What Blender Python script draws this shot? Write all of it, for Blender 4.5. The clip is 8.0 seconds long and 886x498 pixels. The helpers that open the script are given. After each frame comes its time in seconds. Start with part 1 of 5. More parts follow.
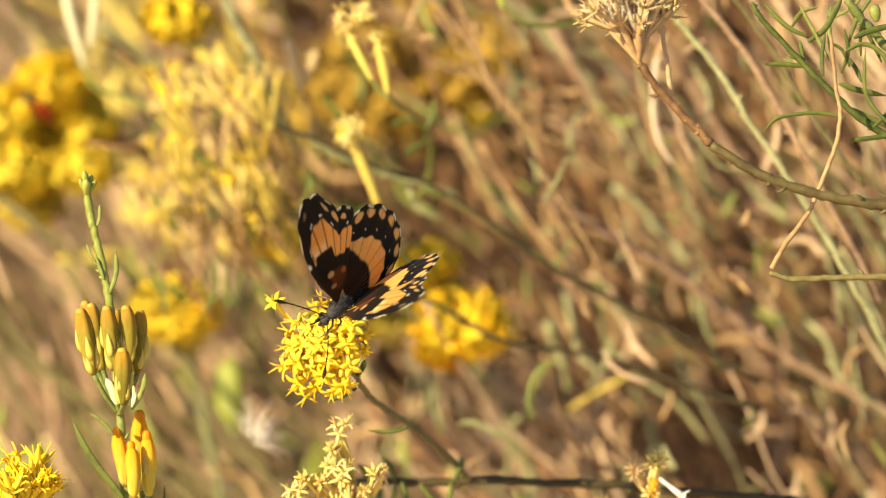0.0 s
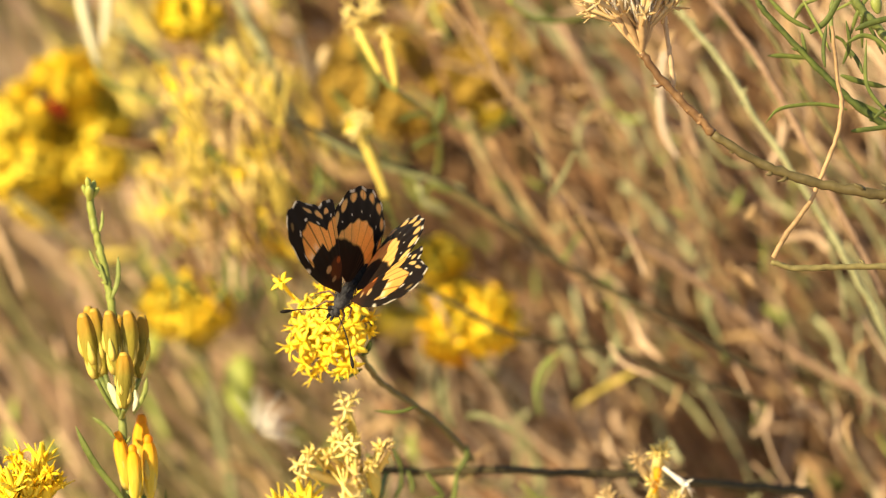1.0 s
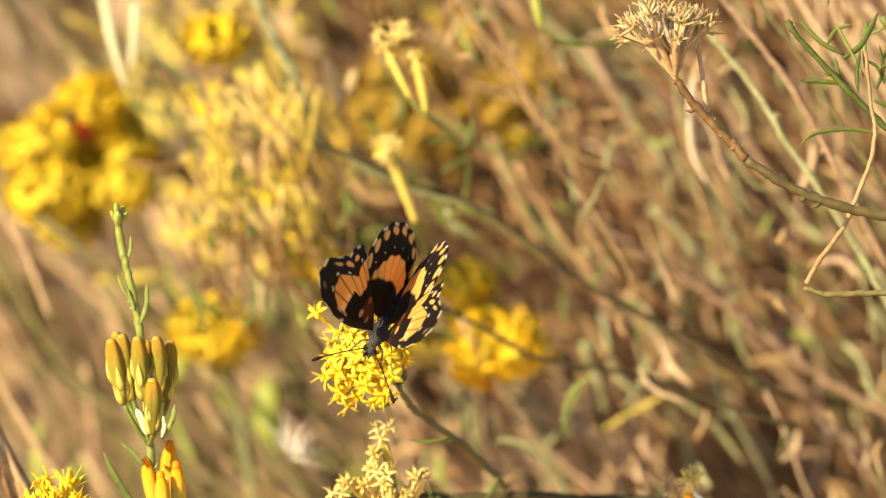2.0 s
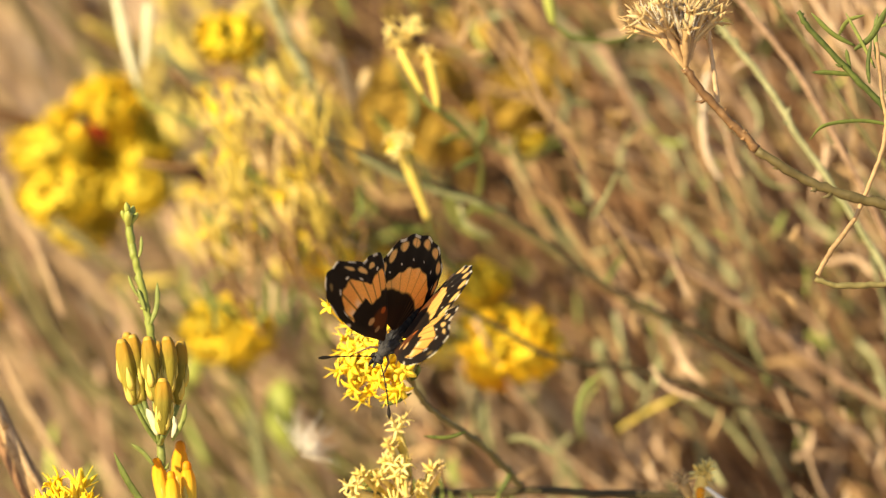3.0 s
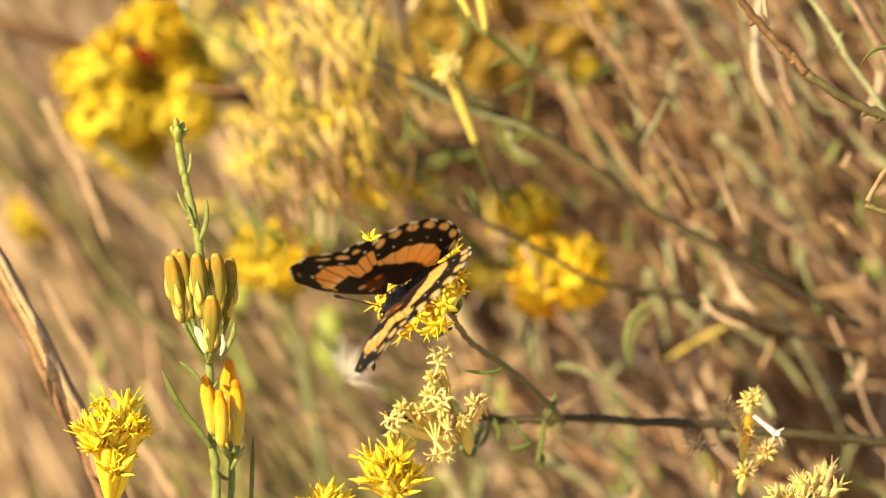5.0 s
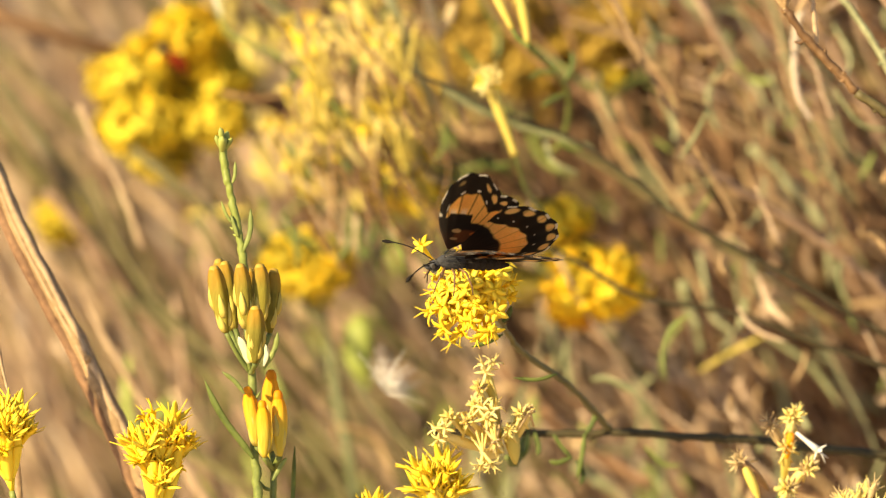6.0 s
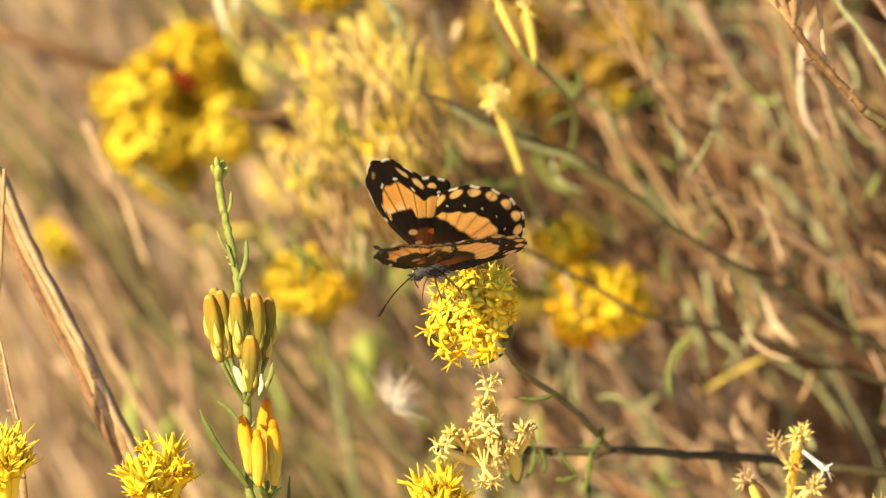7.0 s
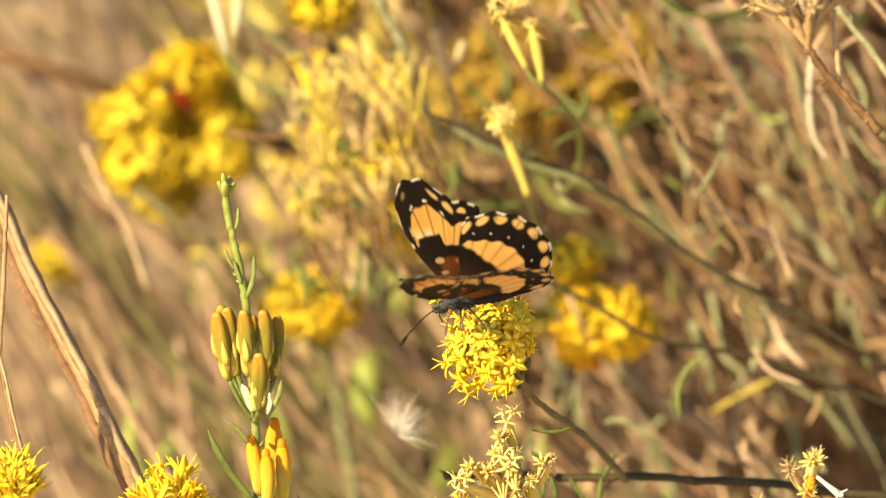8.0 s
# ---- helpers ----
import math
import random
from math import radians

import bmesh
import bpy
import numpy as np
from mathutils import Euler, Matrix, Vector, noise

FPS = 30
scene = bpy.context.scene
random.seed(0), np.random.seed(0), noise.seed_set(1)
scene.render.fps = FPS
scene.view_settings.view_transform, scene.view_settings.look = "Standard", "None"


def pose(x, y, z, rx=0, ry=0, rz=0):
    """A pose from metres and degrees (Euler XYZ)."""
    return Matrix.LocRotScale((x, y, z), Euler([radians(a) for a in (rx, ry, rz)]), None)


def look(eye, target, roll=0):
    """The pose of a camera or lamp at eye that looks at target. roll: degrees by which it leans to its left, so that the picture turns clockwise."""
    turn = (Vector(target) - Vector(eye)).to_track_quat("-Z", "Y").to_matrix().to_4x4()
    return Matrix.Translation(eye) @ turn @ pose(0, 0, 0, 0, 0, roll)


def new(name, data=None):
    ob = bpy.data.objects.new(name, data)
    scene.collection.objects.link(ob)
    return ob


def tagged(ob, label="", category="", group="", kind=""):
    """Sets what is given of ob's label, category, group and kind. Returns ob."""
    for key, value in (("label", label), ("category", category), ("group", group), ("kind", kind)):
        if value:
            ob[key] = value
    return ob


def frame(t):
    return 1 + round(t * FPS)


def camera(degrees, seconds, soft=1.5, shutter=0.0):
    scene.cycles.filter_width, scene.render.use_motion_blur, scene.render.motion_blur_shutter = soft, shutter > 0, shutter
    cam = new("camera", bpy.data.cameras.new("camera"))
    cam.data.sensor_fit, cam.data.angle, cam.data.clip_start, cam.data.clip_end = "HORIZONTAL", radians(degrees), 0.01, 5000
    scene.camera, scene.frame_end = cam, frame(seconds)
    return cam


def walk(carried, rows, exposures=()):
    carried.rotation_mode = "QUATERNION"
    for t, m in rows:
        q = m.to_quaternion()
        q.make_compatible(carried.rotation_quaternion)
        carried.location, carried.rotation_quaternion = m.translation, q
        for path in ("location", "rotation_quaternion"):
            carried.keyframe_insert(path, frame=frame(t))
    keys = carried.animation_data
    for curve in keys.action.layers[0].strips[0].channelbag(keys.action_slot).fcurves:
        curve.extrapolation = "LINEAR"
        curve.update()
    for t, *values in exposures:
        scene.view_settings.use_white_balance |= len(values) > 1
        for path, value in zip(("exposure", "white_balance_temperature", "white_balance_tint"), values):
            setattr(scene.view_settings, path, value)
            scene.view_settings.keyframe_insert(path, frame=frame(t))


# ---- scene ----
# A patch butterfly feeding on a flowering rabbitbrush, filmed close with a long lens.
cam = camera(12, 8.0, soft=1.2)
cam.data.dof.use_dof = True
cam.data.dof.focus_distance = 0.789
cam.data.dof.aperture_fstop = 12.5
walk(cam, [
    (0.0, pose(-0.0043, 0.0055, 0.7636, 77.116, 0.231, -1.501)),
    (0.5, pose(-0.0042, -0.0013, 0.7553, 77.657, -0.076, -0.964)),
    (1.0, pose(0.0003, -0.0041, 0.7577, 77.529, 0.180, -1.063)),
    (1.5, pose(-0.0007, -0.0015, 0.7578, 77.655, 0.130, -0.957)),
    (2.0, pose(-0.0039, -0.0012, 0.7587, 77.758, 0.097, -0.917)),
    (2.2, pose(-0.0037, -0.0017, 0.7570, 77.803, -0.049, -0.613)),
    (3.3, pose(-0.0001, -0.0020, 0.7490, 78.374, 0.233, -0.562)),
    (3.5, pose(-0.0014, -0.0023, 0.7508, 78.274, -0.115, -0.572)),
    (4.0, pose(0.0000, -0.0000, 0.7500, 78.000, 0.000, -0.000)),
    (4.5, pose(0.0018, -0.0009, 0.7453, 77.556, 0.224, 0.043)),
    (5.0, pose(0.0035, 0.0068, 0.7452, 77.443, 0.043, 0.412)),
    (6.3, pose(-0.0122, 0.0093, 0.7518, 77.225, -0.561, 0.150)),
    (6.5, pose(-0.0124, 0.0098, 0.7522, 77.327, -0.495, 0.090)),
    (7.0, pose(-0.0117, 0.0083, 0.7484, 77.614, -0.704, 0.192)),
    (7.5, pose(-0.0151, 0.0155, 0.7476, 77.677, -0.571, -0.092)),
    (8.0, pose(-0.0187, 0.0195, 0.7501, 77.663, -0.513, -0.239)),
])

# ---- light ----
SUN_TO = Vector((-0.66, -0.56, 0.52)).normalized()
world = bpy.data.worlds.new("sky")
scene.world = world
world.use_nodes = True
wn = world.node_tree.nodes
sky = wn.new("ShaderNodeTexSky")
sky.sky_type = "NISHITA"
sky.sun_disc = False
sky.sun_elevation = math.asin(SUN_TO.z)
sky.sun_rotation = math.atan2(SUN_TO.x, SUN_TO.y)
world.node_tree.links.new(sky.outputs[0], wn["Background"].inputs[0])
wn["Background"].inputs[1].default_value = 0.072
sun = new("sun", bpy.data.lights.new("sun", "SUN"))
sun.data.energy = 4.6
sun.data.angle = radians(0.53)
sun.data.color = (1.0, 0.785, 0.43)
sun.matrix_world = look(SUN_TO * 3, (0, 0, 0))
scene.view_settings.exposure = 1.05

# ---- plan: millimetres across, up and deep on a bench that slopes 12 degrees away from the lens ----
SLOPE = radians(12)
AX = Vector((1, 0, 0))
AU = Vector((0, math.sin(SLOPE), math.cos(SLOPE)))
AD = Vector((0, math.cos(SLOPE), -math.sin(SLOPE)))
EYE = Vector((0, 0, 0.75))
rnd = random.Random(7)


def at(p):
    return EYE + (AX * p[0] + AU * p[1] + AD * p[2]) * 0.001


# ---- materials ----
def ramp_mix(nt, fac, a, b):
    m = nt.nodes.new("ShaderNodeMix")
    m.data_type = "RGBA"
    nt.links.new(fac, m.inputs[0])
    for sock, v in ((m.inputs[6], a), (m.inputs[7], b)):
        if isinstance(v, tuple):
            sock.default_value = (*v, 1)
        else:
            nt.links.new(v, sock)
    return m.outputs[2]


def plant(name, light, dark, rough=0.6, fine=900.0, coarse=90.0, thin=0.0, bump=0.25, spec=0.3, stretch=(1, 1, 1), tip=None, tip_from=0.6):
    """A plant surface: two colours broken up at two scales, fine relief, and light let through where it is thin."""
    mat = bpy.data.materials.new(name)
    mat.use_nodes = True
    nt = mat.node_tree
    bsdf = nt.nodes["Principled BSDF"]
    tc = nt.nodes.new("ShaderNodeTexCoord")
    mp = nt.nodes.new("ShaderNodeMapping")
    mp.inputs["Scale"].default_value = stretch
    nt.links.new(tc.outputs["Object"], mp.inputs[0])
    n1 = nt.nodes.new("ShaderNodeTexNoise")
    n1.inputs["Scale"].default_value = fine
    n1.inputs["Detail"].default_value = 4
    n2 = nt.nodes.new("ShaderNodeTexNoise")
    n2.inputs["Scale"].default_value = coarse
    n2.inputs["Detail"].default_value = 3
    for n in (n1, n2):
        nt.links.new(mp.outputs[0], n.inputs["Vector"])
    info = nt.nodes.new("ShaderNodeObjectInfo")
    geo = nt.nodes.new("ShaderNodeNewGeometry")
    add = nt.nodes.new("ShaderNodeMath")
    add.operation = "ADD"
    nt.links.new(n1.outputs[0], add.inputs[0])
    nt.links.new(n2.outputs[0], add.inputs[1])
    add2 = nt.nodes.new("ShaderNodeMath")
    add2.operation = "ADD"
    nt.links.new(add.outputs[0], add2.inputs[0])
    isl = nt.nodes.new("ShaderNodeMath")
    isl.operation = "ADD"
    nt.links.new(info.outputs["Random"], isl.inputs[0])
    nt.links.new(geo.outputs["Random Per Island"], isl.inputs[1])
    half = nt.nodes.new("ShaderNodeMath")
    half.operation = "MULTIPLY"
    half.inputs[1].default_value = 0.5
    nt.links.new(isl.outputs[0], half.inputs[0])
    nt.links.new(half.outputs[0], add2.inputs[1])
    rng = nt.nodes.new("ShaderNodeMapRange")
    rng.inputs["From Min"].default_value = 1.1
    rng.inputs["From Max"].default_value = 1.9
    nt.links.new(add2.outputs[0], rng.inputs["Value"])
    col = ramp_mix(nt, rng.outputs[0], dark, light)
    if tip:
        att = nt.nodes.new("ShaderNodeAttribute")
        att.attribute_name = "along"
        wav = nt.nodes.new("ShaderNodeMath")
        wav.operation = "MULTIPLY_ADD"
        wav.inputs[1].default_value = 0.35
        nt.links.new(n2.outputs[0], wav.inputs[0])
        nt.links.new(att.outputs["Fac"], wav.inputs[2])
        up = nt.nodes.new("ShaderNodeMapRange")
        up.inputs["From Min"].default_value = tip_from + 0.17
        up.inputs["From Max"].default_value = 1.12
        nt.links.new(wav.outputs[0], up.inputs["Value"])
        col = ramp_mix(nt, up.outputs[0], col, tip)
    nt.links.new(col, bsdf.inputs["Base Color"])
    bsdf.inputs["Roughness"].default_value = rough
    bsdf.inputs["Specular IOR Level"].default_value = spec
    bp = nt.nodes.new("ShaderNodeBump")
    bp.inputs["Strength"].default_value = bump
    bp.inputs["Distance"].default_value = 0.0003
    nt.links.new(n1.outputs[0], bp.inputs["Height"])
    nt.links.new(bp.outputs[0], bsdf.inputs["Normal"])
    if thin:
        tr = nt.nodes.new("ShaderNodeBsdfTranslucent")
        nt.links.new(col, tr.inputs["Color"])
        mx = nt.nodes.new("ShaderNodeMixShader")
        mx.inputs[0].default_value = thin
        nt.links.new(bsdf.outputs[0], mx.inputs[1])
        nt.links.new(tr.outputs[0], mx.inputs[2])
        nt.links.new(mx.outputs[0], nt.nodes["Material Output"].inputs["Surface"])
    return mat


YELLOW = plant("petal_yellow", (0.98, 0.785, 0.075), (0.96, 0.675, 0.02), 0.55, 700, 120, 0.1)
GOLD = plant("petal_gold", (0.96, 0.70, 0.02), (0.94, 0.57, 0.006), 0.55, 700, 120, 0.1)
ORANGE = plant("petal_orange", (0.90, 0.42, 0.008), (0.80, 0.30, 0.004), 0.5, 700, 120, 0.35)
# amber of the bud tips; on deep flowers and bracts it stands for shade
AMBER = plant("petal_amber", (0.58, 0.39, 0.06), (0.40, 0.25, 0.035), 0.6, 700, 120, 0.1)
CREAM = plant("petal_faded", (0.92, 0.79, 0.34), (0.86, 0.68, 0.19), 0.6, 700, 120, 0.15)
STRAW = plant("petal_dry", (0.78, 0.62, 0.34), (0.52, 0.36, 0.17), 0.75, 800, 150, 0.25)
POD = plant("bract_olive", (0.50, 0.38, 0.045), (0.33, 0.25, 0.03), 0.5, 900, 150, 0.1, stretch=(1, 1, 0.25))
PODLIT = plant("bract_yellow", (0.70, 0.57, 0.13), (0.52, 0.41, 0.08), 0.5, 900, 150, 0.1, stretch=(1, 1, 0.25))
BUD = plant("bud_olive", (0.42, 0.345, 0.05), (0.19, 0.16, 0.022), 0.6, 1400, 260, 0.2, bump=0.6, spec=0.15, stretch=(1, 1, 0.2), tip=(0.46, 0.25, 0.025), tip_from=0.6)
ORANGEBUD = plant("bud_orange", (0.78, 0.62, 0.08), (0.58, 0.42, 0.04), 0.6, 1400, 260, 0.2, bump=0.6, spec=0.15, stretch=(1, 1, 0.2), tip=(0.92, 0.40, 0.008), tip_from=0.45)
WHITEBRACT = plant("bract_pale", (0.78, 0.76, 0.56), (0.60, 0.60, 0.38), 0.6, 900, 150, 0.2)
GREEN = plant("stem_green", (0.25, 0.29, 0.07), (0.10, 0.13, 0.035), 0.5, 1200, 200)
LEAF = plant("leaf_green", (0.15, 0.19, 0.04), (0.06, 0.085, 0.02), 0.6, 1000, 200, 0.15)
GREYGREEN = plant("stem_greygreen", (0.36, 0.36, 0.20), (0.13, 0.14, 0.06), 0.65, 900, 160)
OLIVE = plant("stem_olive", (0.21, 0.18, 0.07), (0.08, 0.072, 0.03), 0.6, 900, 160)
TAN = plant("stem_tan", (0.47, 0.32, 0.165), (0.20, 0.125, 0.06), 0.65, 900, 160)
PINKTAN = plant("stem_pinktan", (0.47, 0.325, 0.22), (0.19, 0.12, 0.075), 0.7, 900, 160)
PALEPINK = plant("stem_weathered", (0.62, 0.47, 0.325), (0.30, 0.20, 0.125), 0.75, 900, 160)
BLEACHED = plant("stem_bleached", (0.80, 0.70, 0.57), (0.52, 0.42, 0.32), 0.8, 900, 160, bump=0.5)
TWIG = plant("twig_brown", (0.34, 0.20, 0.09), (0.13, 0.07, 0.03), 0.55, 700, 130, bump=0.6)
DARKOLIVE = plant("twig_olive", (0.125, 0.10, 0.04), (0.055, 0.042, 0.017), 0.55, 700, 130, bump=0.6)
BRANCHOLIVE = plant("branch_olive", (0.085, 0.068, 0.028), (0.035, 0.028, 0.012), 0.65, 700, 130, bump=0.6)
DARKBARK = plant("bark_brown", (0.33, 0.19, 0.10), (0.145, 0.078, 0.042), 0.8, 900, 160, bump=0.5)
LIME = plant("stem_lime", (0.36, 0.39, 0.085), (0.20, 0.24, 0.05), 0.5, 1200, 200)
# bark of stalks and shoots; also the dark of twig masses standing for shade
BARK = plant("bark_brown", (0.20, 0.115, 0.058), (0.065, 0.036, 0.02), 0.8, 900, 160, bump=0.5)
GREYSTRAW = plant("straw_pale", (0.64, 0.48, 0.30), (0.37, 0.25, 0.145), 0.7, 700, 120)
FLUFF = plant("seed_fluff", (0.90, 0.88, 0.82), (0.80, 0.76, 0.68), 0.8, 700, 120, 0.15)


# ---- helpers of shape ----
def thing(name, base, label, category, group=""):
    ob = new(name)
    ob.empty_display_size = 0.005
    ob.location = base
    return tagged(ob, label, category, group)


def root(ob):
    p = Vector(ob.location)
    while ob.parent:
        ob = ob.parent
        p += Vector(ob.location)
    return p


def part(name, bm, mat, parent, label="", smooth=True):
    """Links a bmesh, given in world metres, as one mesh under a thing or part whose pose is a plain shift."""
    me = bpy.data.meshes.new(name)
    if parent:
        bmesh.ops.translate(bm, verts=bm.verts, vec=-root(parent))
    for fc in bm.faces:
        fc.smooth = smooth
    bm.to_mesh(me)
    bm.free()
    mats = mat if isinstance(mat, (list, tuple)) else [mat]
    for m in mats:
        me.materials.append(m)
    ob = new(name, me)
    ob.parent = parent
    if label:
        ob["label"] = label
    return ob


def spline(pts, per=6):
    """A smooth line through the points."""
    P = [Vector(p) for p in pts]
    if len(P) == 2:
        return [P[0].lerp(P[1], i / per) for i in range(per + 1)]
    out = []
    ext = [P[0] * 2 - P[1]] + P + [P[-1] * 2 - P[-2]]
    for i in range(1, len(ext) - 2):
        a, b, c, d = ext[i - 1:i + 3]
        for k in range(per):
            t = k / per
            out.append(0.5 * ((2 * b) + (c - a) * t + (2 * a - 5 * b + 4 * c - d) * t * t + (3 * b - a - 3 * c + d) * t ** 3))
    out.append(P[-1])
    return out


def sweep(bm, line, radii, sides=7, flat=1.0, ridge=0.0, caps=True, mi=0):
    """A tube along a line of world points; radii in metres, one for each point. flat squeezes it, ridge gives it ribs."""
    n = len(line)
    rings = []
    t0 = (line[1] - line[0]).normalized()
    side = t0.cross(Vector((0.3, 0.9, 0.2))).normalized()
    for i, p in enumerate(line):
        t = (line[min(i + 1, n - 1)] - line[max(i - 1, 0)]).normalized()
        side = (side - t * side.dot(t)).normalized()
        up = t.cross(side)
        ring = []
        for k in range(sides):
            a = 2 * math.pi * k / sides
            r = radii[i] * (1 + ridge * math.cos(a * 5))
            ring.append(bm.verts.new(p + side * (math.cos(a) * r) + up * (math.sin(a) * r * flat)))
        rings.append(ring)
    for a, b in zip(rings, rings[1:]):
        for k in range(sides):
            fc = bm.faces.new((a[k], a[(k + 1) % sides], b[(k + 1) % sides], b[k]))
            fc.material_index = mi
    if caps:
        bm.faces.new(rings[0][::-1]).material_index = mi
        bm.faces.new(rings[-1]).material_index = mi
    return rings


def stem_line(pts, r0, r1, wob, per, rng):
    """The wandering middle line of a stem and its thickness along the way."""
    line = spline([at(p) for p in pts], per)
    n = len(line)
    rad = []
    for i in range(n):
        r = (r0 + (r1 - r0) * i / (n - 1)) * 0.001
        line[i] = line[i] + Vector((rng.uniform(-1, 1), rng.uniform(-1, 1), rng.uniform(-1, 1))) * (wob * 0.001 * min(1, r * 900))
        rad.append(r * rng.uniform(0.9, 1.12))
    return line, rad


def knob(bm, line, rad, rng):
    """A leaf scar or broken stub on a stem."""
    i = rng.randrange(1, len(line) - 1)
    p = line[i].lerp(line[i + 1], rng.random())
    d = Vector((rng.uniform(-1, 1), rng.uniform(-0.6, 0.6), rng.uniform(-1, 1))).normalized()
    r = rad[i]
    along = (line[i + 1] - line[i]).normalized()
    k = rng.choice((0.8, 0.9, 1.0, 1.5))
    sweep(bm, [p + d * r * 0.4, p + d * r * 1.15 * k - along * r * 0.3, p + d * r * 1.6 * k - along * r * 0.9 * k], [r * 0.6, r * 0.45, r * 0.12], 5)


def stem_bm(pts, r0, r1, knots=0, wob=0.25, per=7, sides=7, rng=rnd, bm=None):
    """A stem through plan points, tapering from r0 to r1 millimetres, slightly uneven, with leaf scars as small knobs."""
    bm = bm or bmesh.new()
    line, rad = stem_line(pts, r0, r1, wob, per, rng)
    sweep(bm, line, rad, sides)
    for _ in range(knots):
        knob(bm, line, rad, rng)
    return bm


def leaf_bm(pts, w, per=6, bm=None, thick=0.25, fold=0.25):
    """A narrow channelled leaf through plan points, w millimetres wide."""
    bm = bm or bmesh.new()
    line = spline([at(p) for p in pts], per)
    n = len(line)
    rad = []
    for i in range(n):
        s = i / (n - 1)
        rad.append(max(0.08, w * 0.5 * min(1, 0.45 + 2.2 * s) * min(1, (1 - s) * 4.5) ** 0.7) * 0.001)
    sweep(bm, line, rad, 8, flat=thick + fold)
    return bm


def turn_to(d):
    return Vector(d).to_track_quat("Z", "Y").to_matrix().to_4x4()


def pod_bm(a, b, r, bm=None, sides=10, mi=0, ridge=0.07, blunt=0.45, base=0.28):
    """A slim flower bud wrapped in keeled bracts, from its foot a to its tip b (world), r millimetres thick at the belly."""
    bm = bm or bmesh.new()
    a, b = Vector(a), Vector(b)
    prof = [(0.0, base), (0.08, max(base, 0.45)), (0.22, max(base, 0.72)), (0.42, 0.93), (0.62, 1.0), (0.8, 0.92), (0.9, 0.5 + blunt * 0.45), (0.97, blunt), (1.0, blunt * 0.4)]
    bend = Vector((rnd.uniform(-1, 1), rnd.uniform(-1, 1), 0)) * (b - a).length * 0.02
    line = [a.lerp(b, s) + bend * math.sin(s * math.pi) for s, _ in prof]
    sweep(bm, line, [r * 0.001 * q for _, q in prof], sides, ridge=ridge, mi=mi)
    return bm


def bud_part(name, a, b, r, mat, parent, ridge=0.1, blunt=0.32, label=""):
    """A bud whose colour ripens from foot to tip."""
    ob = part(name, pod_bm(a, b, r, sides=15, ridge=ridge, blunt=blunt), mat, parent, label)
    base, axis = Vector(a) - root(parent), Vector(b) - Vector(a)
    far = axis.length_squared
    ob.data.attributes.new("along", "FLOAT", "POINT").data.foreach_set("value", [(v.co - base).dot(axis) / far for v in ob.data.vertices])
    return ob


def bract_bms(a, b, r, count=5):
    """Overlapping bract scales that clasp a bud, one bmesh each."""
    a, b = Vector(a), Vector(b)
    m = turn_to(b - a).to_3x3()
    L = (b - a).length
    out = []
    for k in range(count):
        bm = bmesh.new()
        ang = k * 2.4
        s0 = 0.02 + 0.42 * k / count
        pts = []
        for j in range(5):
            s = s0 + 0.36 * j / 4
            belly = 0.28 + 0.72 * math.sin(min(1, s / 0.62) * math.pi / 2)
            rr = r * 0.001 * belly * (0.82 + 0.05 * j / 4)
            pts.append(a + m @ Vector((math.cos(ang) * rr, math.sin(ang) * rr, s * L)))
        sweep(bm, pts, [r * 0.0003, r * 0.0005, r * 0.00045, r * 0.0003, r * 0.00008], 6, flat=0.6)
        out.append(bm)
    return out


def floret_mesh(name, mat, tube=6.5, r=0.55, lobe=1.9, style=True, seed=0, lobes=5, droop=0.5, rise=0.0, wide=0.82):
    """A disc floret: a slim tube, five pointed lobes bent outwards and a forked style; millimetres, pointing along z."""
    rng = random.Random(seed)
    bm = bmesh.new()
    z = [Vector((0, 0, tube * s * 0.001)) for s in (0, 0.35, 0.75, 1.0)]
    sweep(bm, z, [r * 0.0005, r * 0.0006, r * 0.00085, r * 0.00115], 6)
    for k in range(lobes):
        a = 2 * math.pi * k / lobes + rng.uniform(-0.15, 0.15)
        d = Vector((math.cos(a), math.sin(a), 0))
        s = Vector((-math.sin(a), math.cos(a), 0))
        up = Vector((0, 0, 1))
        L = lobe * rng.uniform(0.85, 1.15)
        el = rng.uniform(0.15, 0.7) * droop * 1.6
        prev = None
        for q, w, h in ((0.0, 0.7, 0.0), (0.4, 0.72, 0.9), (0.75, 0.42, 1.1), (1.0, 0.05, 0.9 - droop)):
            c = (Vector((0, 0, tube)) + d * (r * 0.9 + L * q * (1 - rise * 0.6)) + up * (h * el + L * q * rise)) * 0.001
            pr = [bm.verts.new(c + s * w * wide * 0.001), bm.verts.new(c + up * 0.00018), bm.verts.new(c - s * w * wide * 0.001), bm.verts.new(c - up * 0.0001)]
            if prev:
                for j in range(4):
                    bm.faces.new((prev[j], prev[(j + 1) % 4], pr[(j + 1) % 4], pr[j]))
            prev = pr
        bm.faces.new(prev)
    if style:
        for sgn in (-1, 1):
            lean = Vector((sgn * rng.uniform(0.3, 0.8), rng.uniform(-0.5, 0.5), 0))
            top = Vector((0, 0, tube)) * 0.001
            sweep(bm, [top, top + (Vector((0, 0, 1.4)) + lean * 0.4) * 0.001, top + (Vector((0, 0, 2.7)) + lean * 1.5) * 0.001],
                  [0.00016, 0.00014, 0.00005], 4)
    for fc in bm.faces:
        fc.smooth = True
    me = bpy.data.meshes.new(name)
    bm.to_mesh(me)
    bm.free()
    me.materials.append(mat)
    return me


